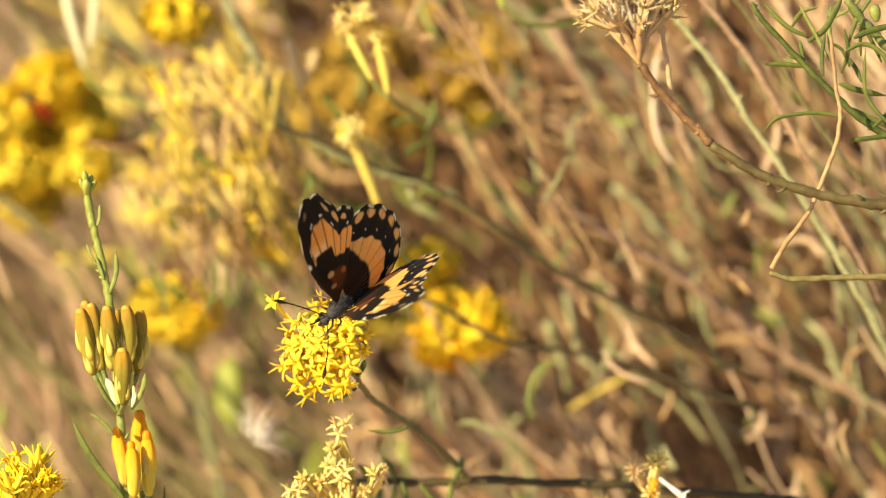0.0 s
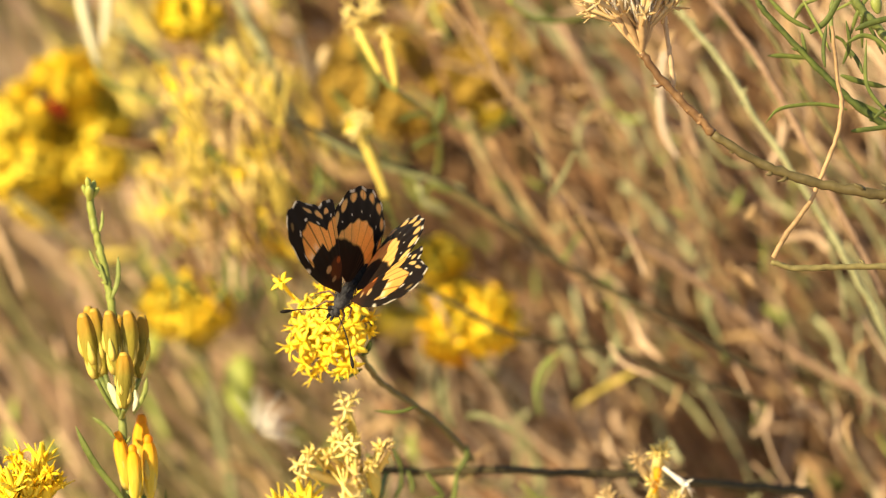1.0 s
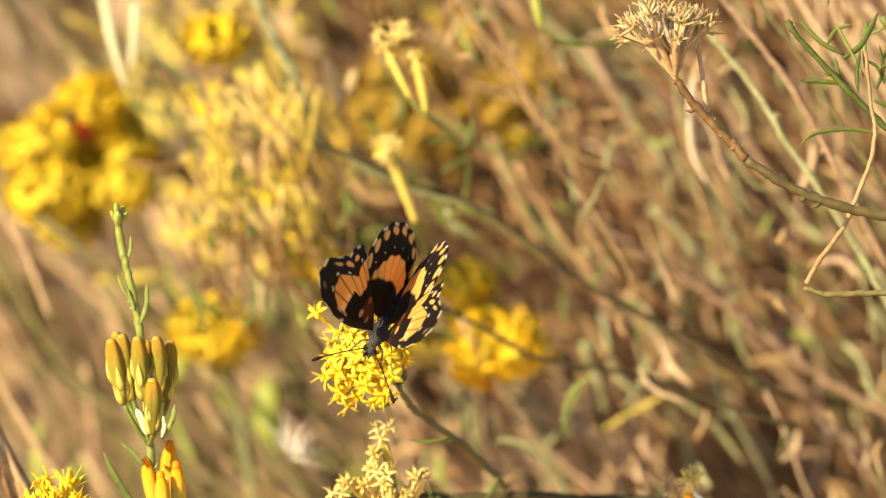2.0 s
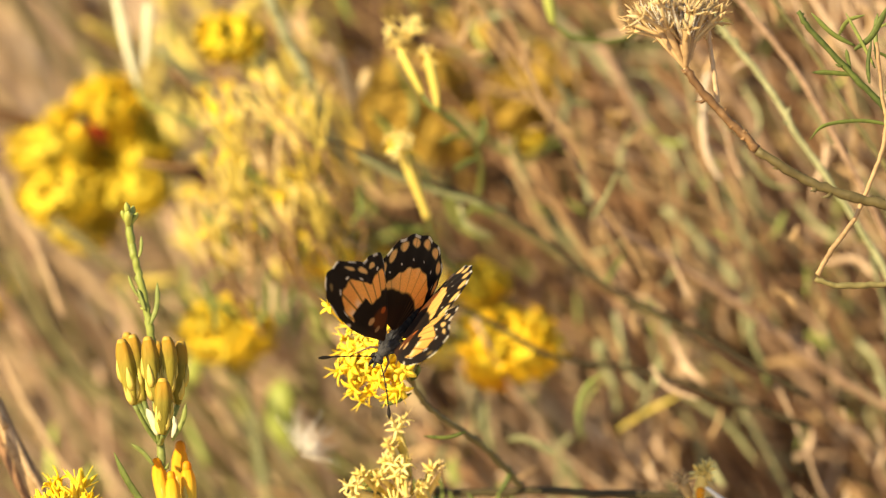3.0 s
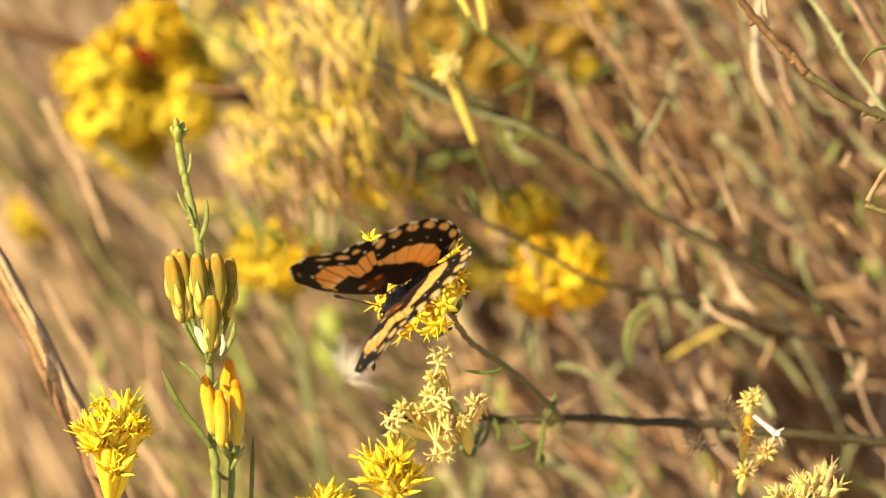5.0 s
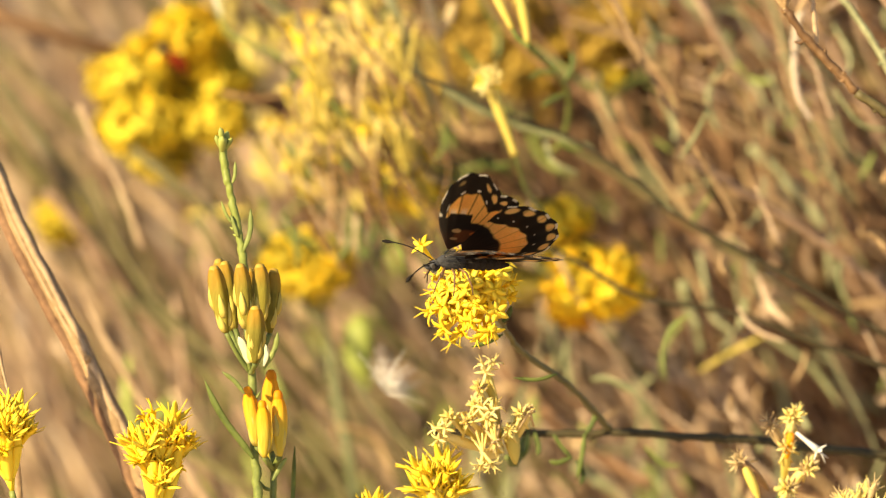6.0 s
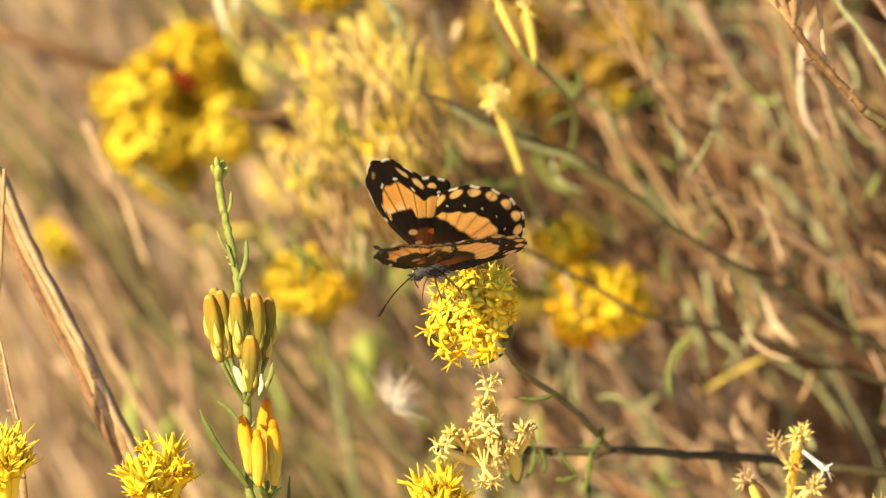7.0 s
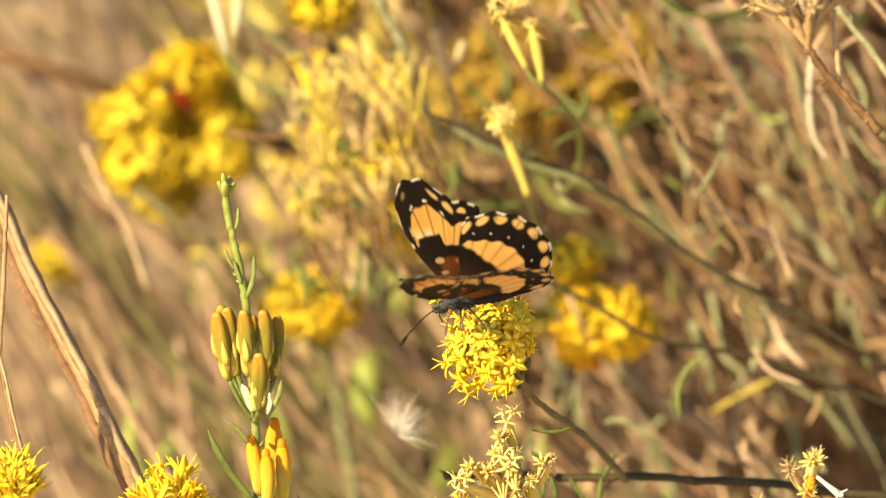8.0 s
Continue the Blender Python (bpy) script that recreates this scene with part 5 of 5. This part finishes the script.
            sweep(b, [p, p + AU * s * 0.0018 + AX * 0.0012, p + AU * s * 0.003 + AD * 0.001], [0.0002, 0.00016, 0.0001], 4)
            part("leg", b, black, th)


beetle()


# ---- the butterfly ----
# Its own space, in millimetres: x to its right, y towards its head, z out of its back.
FW = [(32, 6), (27.5, 11), (22, 17), (17.5, 21.2), (13, 23.5), (8.5, 24.6), (3, 24.2), (-3, 22.2), (-8, 20.0), (-13, 19.0), (-18, 18.9), (-23, 18.9), (-28, 18.0), (-33, 15.4), (-38, 11.8), (-44, 8.0)]
HW = [(12, 7.0), (2, 10.6), (-10, 13.6), (-20, 15.5), (-28, 16.8), (-36, 17.8), (-44, 18.4), (-56, 18.8), (-68, 18.6), (-80, 17.6), (-88, 16.3), (-95, 14.6), (-103, 12), (-112, 7)]


def profile(table, deg):
    for (a0, r0), (a1, r1) in zip(table, table[1:]):
        if a1 <= deg <= a0:
            t = (a0 - deg) / (a0 - a1)
            t = t * t * (3 - 2 * t) * 0.35 + t * 0.65
            return r0 + (r1 - r0) * t
    return table[-1][1]


def step(e0, e1, x):
    """0 up to e0, 1 from e1 on; the other way round where e0 is the larger."""
    t = min(1, max(0, (x - e0) / (e1 - e0)))
    return t * t * (3 - 2 * t)


BLACKS = Vector((0.012, 0.007, 0.005))
BAND = Vector((0.89, 0.50, 0.105))
PALEB = Vector((0.93, 0.72, 0.34))
WHITE = Vector((0.86, 0.80, 0.68))
RUST = Vector((0.42, 0.12, 0.02))


def spots(a, s, centre_s, ra, rs, count, skip=()):
    """How far a point of the wing lies inside a row of spots (0 to 1)."""
    k = min(count - 1, max(0, int(a * count)))
    if k in skip:
        return 0.0
    da = (a * count - k - 0.5) / ra
    ds = (s - centre_s) / rs
    return 1 - step(0.75, 1.1, math.hypot(da, ds))


def dot(a, r, at_a, at_r, ra, rr):
    """How far a point lies inside one oval mark (0 to 1)."""
    return 1 - step(0.75, 1.1, math.hypot((a - at_a) / ra, (r - at_r) / rr))


def fore_colour(a, r, m, top, w):
    """Pigment of the forewing. a: from the leading edge (0) to the rear edge (1); r: millimetres from the root; m: millimetres inside the outer edge."""
    lo = 11.0 + 1.5 * step(0.16, 0.20, a) * step(0.48, 0.44, a) - 0.9 * step(0.46, 0.50, a) + 0.8 * step(0.70, 0.74, a) + 12 * w
    border = 6.2 - 1.1 * step(0.25, 0.45, a) - 2.2 * step(0.55, 0.85, a)
    band = step(lo - 0.2, lo + 0.2, r) * step(border - 0.2, border + 0.2, m + 7 * w) * step(0.05, 0.08, a)
    col = BLACKS.copy()
    col = col.lerp(Vector((0.05, 0.02, 0.009)), step(8.5, 3, r))
    tone = BAND.lerp(PALEB, 0.15) if top else PALEB.lerp(BAND, 0.2)
    tone = tone.lerp(Vector((0.74, 0.34, 0.06)), 0.5 * step(13.5, 15.5, r) * step(0.5, 0.3, a))
    cell = (a * 9) % 1
    vein = 1 - 0.75 * (1 - step(0.02, 0.09, abs(cell - 0.5)))
    tone = tone.lerp(WHITE, 0.55 * step(2.0, 0.4, r - lo) * step(0.44, 0.38, a) * step(0.12, 0.3, abs(cell - 0.5)))
    col = col.lerp(RUST * 0.7, (0.5 if top else 0.7) * dot(a, r, 0.62, 5.4, 0.32, 2.4))
    cream = max(dot(a, r, 0.34, 6.9, 0.10, 0.75), 0.7 * dot(a, r, 0.36, 4.2, 0.14, 0.5))
    col = col.lerp(PALEB.lerp(RUST, 0.35), 0.8 * cream)
    col = col.lerp(RUST * 1.5, 0.85 * dot(a, r, 0.74, 6.8, 0.10, 0.65))
    col = col.lerp(tone * vein, band)
    col = col.lerp(WHITE, 0.95 * spots(a, m, border - 0.75, 0.15, 0.30, 9, (0, 5)) * step(10, 12, r))
    col = col.lerp(WHITE, 0.8 * dot(a, r, 0.07, 17.2, 0.03, 0.5))
    sub = max(dot(a, m, 0.55, 2.1, 0.045, 0.85), dot(a, m, 0.66, 2.0, 0.04, 0.6), 0.9 * dot(a, m, 0.45, 1.9, 0.035, 0.6), 0.3 * dot(a, m, 0.26, 2.2, 0.02, 0.6))
    col = col.lerp((PALEB if not top else PALEB.lerp(BAND, 0.45)) * (1 - 0.3 * (1 - step(0.0, 0.12, abs(cell - 0.5)))), 0.9 * sub)
    fringe = step(0.5, 0.4, m) * step(0.1, 0.4, math.sin(a * 2 * math.pi * 8.5 + 0.6) + 0.1) * step(11, 13, r)
    col = col.lerp(WHITE, 0.8 * fringe)
    return col.lerp(WHITE, 0.85 * dot(a, r, 0.055, 11.6, 0.05, 0.7))


def hind_colour(a, r, m, top, w):
    """Pigment of the hindwing, in the same measures."""
    lo = 9.7 - 2.4 * step(0.15, 0.5, a) - 0.9 * step(0.6, 0.9, a) + 14 * w
    border = 3.9 + 2.4 * step(0.15, 0.4, a) - 0.5 * step(0.55, 0.75, a) - 2.0 * step(0.75, 0.95, a)
    band = step(lo - 0.35, lo + 0.35, r) * step(border - 0.2, border + 0.2, m + 7 * w)
    col = BLACKS.copy()
    col = col.lerp(Vector((0.05, 0.022, 0.01)), step(8.0, 2, r))
    tone = (BAND.lerp(PALEB, 0.25) if top else PALEB).copy()
    tone = tone.lerp(PALEB, 0.5 * max(0.0, math.sin(a * 2 * math.pi * 9)) * step(10, 12, r))
    vein = 1 - 0.35 * (1 - step(0.02, 0.07, abs((a * 9) % 1 - 0.5)))
    if not top:
        col = col.lerp(RUST, 0.6 * step(6, 2, r))
    col = col.lerp(Vector((0.36, 0.20, 0.08)), 0.45 * step(0.55, 0.75, a) * step(7.5, 5.5, r) * step(0.35, 0.9, math.sin(a * 90 + r * 0.7)))
    col = col.lerp(tone * vein, band)
    out = step(9, 10.5, r)
    col = col.lerp(WHITE, 0.9 * spots(a, m, border - 1.6, 0.08, 0.2, 9, (0, 1)) * out)
    big = spots(a, m, 1.5, 0.38, 0.95, 11, (0, 10))
    col = col.lerp(PALEB.lerp(BAND, 0.55 if top else 0.1) * vein, 0.92 * big * out)
    fringe = step(0.55, 0.45, m) * step(0.1, 0.4, math.sin(a * 2 * math.pi * 10 + 1.5) + 0.1) * out
    return col.lerp(WHITE, 0.85 * fringe)


def wing_material(name):
    mat = bpy.data.materials.new(name)
    mat.use_nodes = True
    nt = mat.node_tree
    bsdf = nt.nodes["Principled BSDF"]
    att = nt.nodes.new("ShaderNodeAttribute")
    att.attribute_name = "pigment"
    tc = nt.nodes.new("ShaderNodeTexCoord")
    n1 = nt.nodes.new("ShaderNodeTexNoise")
    n1.inputs["Scale"].default_value = 4200
    n1.inputs["Detail"].default_value = 3
    nt.links.new(tc.outputs["Object"], n1.inputs["Vector"])
    rng = nt.nodes.new("ShaderNodeMapRange")
    rng.inputs["To Min"].default_value = 0.72
    rng.inputs["To Max"].default_value = 1.2
    nt.links.new(n1.outputs[0], rng.inputs["Value"])
    mul = nt.nodes.new("ShaderNodeMix")
    mul.data_type = "RGBA"
    mul.blend_type = "MULTIPLY"
    mul.inputs[0].default_value = 1
    nt.links.new(att.outputs["Color"], mul.inputs[6])
    nt.links.new(rng.outputs[0], mul.inputs[7])
    nt.links.new(mul.outputs[2], bsdf.inputs["Base Color"])
    bsdf.inputs["Roughness"].default_value = 0.6
    bsdf.inputs["Specular IOR Level"].default_value = 0.2
    bsdf.inputs["Sheen Weight"].default_value = 0.04
    bp = nt.nodes.new("ShaderNodeBump")
    bp.inputs["Strength"].default_value = 0.3
    bp.inputs["Distance"].default_value = 0.0001
    nt.links.new(n1.outputs[0], bp.inputs["Height"])
    nt.links.new(bp.outputs[0], bsdf.inputs["Normal"])
    tr = nt.nodes.new("ShaderNodeBsdfTranslucent")
    deep = nt.nodes.new("ShaderNodeGamma")
    deep.inputs[1].default_value = 1.6
    nt.links.new(mul.outputs[2], deep.inputs[0])
    nt.links.new(deep.outputs[0], tr.inputs["Color"])
    mx = nt.nodes.new("ShaderNodeMixShader")
    mx.inputs[0].default_value = 0.42
    nt.links.new(bsdf.outputs[0], mx.inputs[1])
    nt.links.new(tr.outputs[0], mx.inputs[2])
    nt.links.new(mx.outputs[0], nt.nodes["Material Output"].inputs["Surface"])
    return mat


WING = wing_material("wing_scales")


def wing_mesh(name, table, colour, hand, na=132, ns=84, lobes=8, under=0.12):
    """A wing plate with its upper and lower faces; hand is 1 for the right wing, -1 for the left."""
    amax, amin = table[0][0], table[-1][0]
    verts, cols, faces = [], [], []
    for side in (0, 1):
        for i in range(na + 1):
            a = i / na
            deg = amax + (amin - amax) * a
            rim = profile(table, deg)
            rim *= 1 + 0.012 * math.sin(a * 2 * math.pi * lobes) * step(0.12, 0.25, a) * step(0.97, 0.85, a)
            for j in range(ns + 1):
                s = 0.02 + 0.98 * j / ns
                r = rim * s
                x, y = math.cos(radians(deg)) * r, math.sin(radians(deg)) * r
                ripple = 0.04 * math.sin(a * math.pi * 2 * lobes) * s
                arch = 0.9 * math.sin(s * 2.2) * math.sin(a * math.pi) - 0.6 * s * s
                z = arch + ripple - side * under * (1 - 0.7 * s)
                verts.append((hand * x * 0.001, y * 0.001, z * 0.001))
                w = 0.025 * noise.noise((a * 14, s * 9, 5 + side))
                c = colour(a, r, rim - r, side == 0, w)
                cols.append((c[0], c[1], c[2], 1.0))
    n1 = ns + 1
    off = (na + 1) * n1
    for i in range(na):
        for j in range(ns):
            q = (i * n1 + j, i * n1 + j + 1, (i + 1) * n1 + j + 1, (i + 1) * n1 + j)
            up = q if hand < 0 else q[::-1]
            faces.append(up)
            faces.append(tuple(off + v for v in up[::-1]))
        k = i * n1 + ns
        rim = (k, k + n1, off + k + n1, off + k)
        faces.append(rim if hand > 0 else rim[::-1])
    me = bpy.data.meshes.new(name)
    me.from_pydata(verts, [], faces)
    me.attributes.new("pigment", "FLOAT_COLOR", "POINT").data.foreach_set("color", [v for c in cols for v in c])
    for p in me.polygons:
        p.use_smooth = True
    me.materials.append(WING)
    return me


def blob(bm, centre, radii, rings=8, sides=12):
    """An ellipsoid along y, in millimetres."""
    line, rad = [], []
    for i in range(rings + 1):
        t = math.pi * i / rings
        line.append(Vector((centre[0], centre[1] + radii[1] * math.cos(t), centre[2])) * 0.001)
        rad.append(max(0.02, radii[0] * math.sin(t)) * 0.001)
    sweep(bm, line, rad, sides, flat=radii[2] / radii[0])


def butterfly():
    th = tagged(new("butterfly"), "black butterfly with orange wing bands and white spots on a flower", "butterfly")
    dark = plant("body_dark", (0.04, 0.034, 0.03), (0.014, 0.012, 0.011), 0.85, 3000, 600, bump=0.8, spec=0.05)
    grey = plant("body_hair", (0.075, 0.075, 0.08), (0.02, 0.019, 0.02), 0.9, 3000, 600, bump=0.8, spec=0.04)
    tan = plant("leg_tan", (0.22, 0.12, 0.06), (0.08, 0.045, 0.03), 0.6, 2000, 600)
    bm = bmesh.new()
    blob(bm, (0, 0.2, -1.0), (1.5, 3.1, 1.6))
    rng = random.Random(3)
    for _ in range(260):
        a, y = rng.uniform(0, 6.28), rng.uniform(-2.6, 2.4)
        k = math.sqrt(max(0.05, 1 - ((y - 0.2) / 3.0) ** 2))
        p = Vector((1.5 * k * math.cos(a), y, 1.55 * k * math.sin(a) - 0.7))
        d = Vector((math.cos(a), -0.9, math.sin(a))).normalized()
        sweep(bm, [p * 0.001, (p + d * 0.5) * 0.001, (p + d * 0.95 + Vector((0, -0.2, 0))) * 0.001], [0.00006, 0.00005, 0.00002], 3)
    part("thorax", bm, grey, th, "dark grey hairy thorax")
    bm = bmesh.new()
    line, rad = [], []
    for k in range(55):
        f = k / 54
        y = -2.0 - 9.0 * f
        line.append(Vector((0, y, -1.1 - 0.02 * abs(y + 2) ** 1.3)) * 0.001)
        rad.append(0.001 * (1.3 * math.sin(math.pi * (0.22 + 0.76 * f)) ** 0.7 * (1 + 0.07 * math.cos(f * 44)) + 0.05))
    sweep(bm, line, rad, 12)
    part("abdomen", bm, dark, th, "dark banded abdomen")
    bm = bmesh.new()
    blob(bm, (0, 3.4, -1.9), (1.15, 1.05, 1.1))
    for _ in range(60):
        a = rng.uniform(0, 6.28)
        p = Vector((0.8 * math.cos(a), 3.4 + rng.uniform(-0.4, 0.7), 0.8 * math.sin(a) - 1.9))
        d = Vector((math.cos(a), 0.5, math.sin(a)))
        sweep(bm, [p * 0.001, (p + d * 0.6) * 0.001], [0.00005, 0.00002], 3)
    head = part("head", bm, grey, th)
    for sx in (-1, 1):
        bm = bmesh.new()
        blob(bm, (sx * 0.85, 3.7, -1.75), (0.5, 0.6, 0.6))
        part("eye", bm, dark, head)
        bm = bmesh.new()
        sweep(bm, [Vector(p) * 0.001 for p in ((sx * 0.35, 4.0, -2.3), (sx * 0.45, 4.9, -2.3), (sx * 0.5, 5.6, -2.0))], [0.0003, 0.00032, 0.00008], 6)
        part("palp", bm, grey, head)
        bm = bmesh.new()
        p0, p1 = Vector((sx * 0.5, 3.9, -1.0)), Vector((sx * 8.7, 11.5, -1.3))
        line = [(p0.lerp(p1, t) + Vector((0, 0, 0.9 * math.sin(t * 3.1)))) * 0.001 for t in [k / 16 for k in range(17)]]
        rad = [0.00011 * (1 + 0.25 * (k % 2)) for k in range(13)] + [0.0002, 0.00034, 0.00036, 0.00016]
        sweep(bm, line, rad, 6)
        part("antenna", bm, dark, th, "thin dark antenna with a clubbed tip")
        for k, (y, fx, fy) in enumerate(((1.6, 3.0, 3.6), (0.4, 3.6, 0.2), (-0.8, 3.2, -3.4))):
            bm = bmesh.new()
            sweep(bm, [Vector(p) * 0.001 for p in ((sx * 0.7, y, -1.8), (sx * fx * 0.75, (y + fy) / 2, -2.2), (sx * fx, fy, -4.6), (sx * fx * 1.1, fy * 1.1, -6.2))],
                  [0.00028, 0.00024, 0.00016, 0.0001], 5)
            part("leg", bm, tan, th)
    bm = bmesh.new()
    sweep(bm, [Vector(p) * 0.001 for p in ((0, 4.2, -2.6), (0, 4.6, -3.8), (0, 4.4, -5.6))], [0.00016, 0.00013, 0.0001], 5)
    part("proboscis", bm, dark, th)
    wings = {}
    for sx, hand in ((1, "right"), (-1, "left")):
        for kind, table, col in (("hindwing", HW, hind_colour), ("forewing", FW, fore_colour)):
            ob = new(kind, wing_mesh(kind, table, col, sx, lobes=9 if kind == "hindwing" else 8))
            ob.parent = th
            ob["label"] = "black %s with an orange band, white dots and a spotted border" % kind
            wings[hand, kind] = ob
    return th, wings


BUTTERFLY, WINGS = butterfly()


def hinge(hand, kind, raise_deg, sweep_deg=0.0):
    """The pose of a wing on the body: raised from level by raise_deg, swung forward by sweep_deg."""
    sx = 1 if hand == "right" else -1
    y, z = (1.15, 0.8) if kind == "forewing" else (-1.7, 0.5)
    return pose(sx * 0.00105, y * 0.001, z * 0.001) @ pose(0, 0, 0, 0, -sx * raise_deg, 0) @ pose(0, 0, 0, 0, 0, sx * sweep_deg)


def plan_pose(x, u, d, turn):
    """A pose from a plan point in millimetres and a turn (Euler degrees in the plan's axes: across, deep, up)."""
    base = Matrix((AX, AD, AU)).transposed().to_4x4()
    return Matrix.Translation(at((x, u, d))) @ base @ pose(0, 0, 0, *turn)


def motions():
    flight = [
        (0.0, (-3.9, -8.3, 788), (-66, -58, -164), 87, 28, -3, -2, -0),
        (0.2, (-4.3, -2.3, 788), (-44, -54, 173), 41, 16, -0, -0, 9),
        (0.3, (-1.4, -0.3, 788), (-39, -51, 168), 38, 23, 3, 1, 2),
        (0.5, (-2.5, -6.5, 788), (-41, -53, -173), 85, 39, 4, -5, -1),
        (0.8, (0.5, -7.8, 788), (-21, -30, 162), 15, 27, -1, -0, 6),
        (0.9, (-3.3, -7.9, 788), (-37, -35, 169), 30, 27, 4, -3, 8),
        (1.0, (-4.1, -8.3, 788), (-61, -38, -169), 79, 37, -2, -4, 2),
        (1.2, (-0.4, -7.1, 788), (-45, -29, 166), 47, 61, -3, -3, 4),
        (1.4, (-1.4, -8.9, 788), (-47, -36, 178), 46, 29, -1, -2, 11),
        (1.5, (-1.8, -6.0, 788), (-38, -44, -172), 81, 32, 5, -3, -2),
        (1.7, (-2.0, -5.4, 788), (-55, -53, -155), 82, 12, 1, -0, 0),
        (1.8, (-4.3, -6.4, 788), (-38, -28, 167), 28, 26, -1, 1, 7),
        (2.0, (-3.7, -10.3, 788), (-63, -28, 179), 72, 56, 0, -5, 2),
        (2.2, (-1.3, -8.9, 788), (-68, -33, -172), 89, 52, -1, -2, 4),
        (3.3, (-7.1, -16.3, 783), (-72, -48, -180), 68, 42, 3, -3, -2),
        (3.4, (-9.1, -16.7, 783), (-70, -49, 169), 47, 51, 5, -3, 3),
        (3.5, (-10.0, -16.0, 783), (-73, -50, 173), 65, 60, 3, -2, 1),
        (3.6, (-8.9, -15.8, 783), (-79, -50, 167), 55, 65, 5, -3, -1),
        (3.7, (-10.7, -18.3, 783), (-80, -45, 160), 58, 83, 5, -7, 2),
        (4.0, (-10.4, -18.8, 783), (-80, -57, 135), 42, 97, -3, 2, 0),
        (4.5, (-10.1, -17.3, 783), (-79, -66, 126), 40, 95, -4, 1, -4),
        (4.8, (-8.2, -16.5, 783), (-72, -52, 152), 54, 79, 5, -0, 1),
        (5.0, (-10.7, -19.5, 783), (-72, -52, 134), 47, 81, 0, 3, 0),
        (5.2, (-8.4, -20.0, 783), (-68, -43, 133), 43, 97, -1, 0, -1),
        (6.3, (-9.1, -7.3, 795), (22, -32, 102), 24, 120, -5, 7, 0),
        (6.4, (-14.3, -8.4, 795), (0, -64, 101), 46, 60, 7, 6, 3),
        (6.5, (-14.6, -10.7, 794), (-8, -51, 97), 51, 84, -1, 4, 0),
        (6.7, (-11.3, -7.4, 795), (-21, -48, 112), 53, 53, 1, 1, -0),
        (7.0, (-13.9, -8.0, 794), (-19, -48, 96), 60, 78, 0, 3, 2),
        (7.1, (-15.9, -8.6, 795), (-19, -39, 105), 33, 49, -1, 3, -1),
        (7.2, (-14.4, -8.4, 795), (-16, -40, 100), 27, 51, 3, 7, -2),
        (7.5, (-12.1, -6.8, 795), (-22, -48, 101), 59, 63, -1, 3, 1),
        (7.7, (-9.7, -5.8, 795), (-22, -46, 109), 51, 60, -0, 2, 1),
        (7.8, (-10.3, -8.0, 795), (-22, -50, 100), 69, 70, -2, 3, -1),
        (8.0, (-11.0, -9.2, 794), (-14, -43, 91), 55, 75, 0, 5, 3),
    ]
    # seconds, place, turn, raise of the left and right wings, forward swing of each wing, extra raise of the hindwings
    walk(BUTTERFLY, [(t, plan_pose(*p, turn)) for t, p, turn, left, right, fs, hs, dh in flight])
    for (hand, kind), ob in WINGS.items():
        walk(ob, [(t, hinge(hand, kind, (left if hand == "left" else right) + (dh if kind == "hindwing" else 0), fs if kind == "forewing" else hs)) for t, p, turn, left, right, fs, hs, dh in flight])
    # the breeze: seconds, millimetres across and up
    buds = [(0, 2.6, 6), (0.5, 0.5, 1.6), (1, 1.4, 2.7), (1.5, 1.3, 2.4), (2, 1, 2.5), (3.5, 1.1, 0.5), (4, 1.5, 1.2), (4.5, 0, 0), (5, 2.4, 2.1), (6.5, 1.4, 2.6), (7, -0.1, 0.1), (7.5, -1.3, -0.1), (8, 0, 1.9)]
    tufts = [(0, 2.6, 5), (0.5, 0.5, 1.6), (1, 1.4, 2.7), (1.5, 1.3, 2.4), (2, 1, 2.5), (3.5, 1.5, 0.5), (4, 2.5, 0.7), (4.5, 0, 0), (5, 2.5, 1.6), (6.5, 3, 1.5), (7, 1.4, -1.4), (7.5, 0.5, -1.8), (8, 2.2, -0.1)]
    pale = [(0, -1.4, -1.6), (0.5, -1.2, -0.1), (1, -1.2, 0.9), (1.5, -1.1, 0.8), (2, -0.3, 0.2), (2.2, 1.5, 1.7), (3.5, 0.1, -0.3), (4, 1.1, -0.3), (4.5, 0.1, 0.3), (5, 0.2, -1), (6.3, 1, 0), (6.5, 0.1, -0.9), (7, 0, 0), (7.5, 1.2, 0.9), (8, 1.6, -1.1)]
    nectar = [(0, -0.6, 0.5), (0.5, -0.7, 1), (1, -0.6, 2), (1.5, -0.3, 2), (2, 0.3, 1.2), (2.2, 2.1, 2.8), (3.5, 0.1, -0.3), (4, 1.1, -0.3), (4.5, 0.1, 0.3), (5, 0.2, -1), (6.3, 1.4, 0.7), (6.5, -0.6, -1.7), (7, 0, 0), (7.5, 1, 1), (8, 1.4, -1.1)]
    for th, rows in ((BUDS, buds), (OBUDS, buds), (LOW[0], tufts), (LOW[1], [(t, x - 1.4, u + 1.4) for t, x, u in tufts]), (PALE, pale), (LOW[2], pale), (LOW[3], pale), (NECTAR, nectar)):
        base = Vector(th.location)
        walk(th, [(t, Matrix.Translation(base + (AX * x + AU * u) * 0.001)) for t, x, u in rows])


motions()
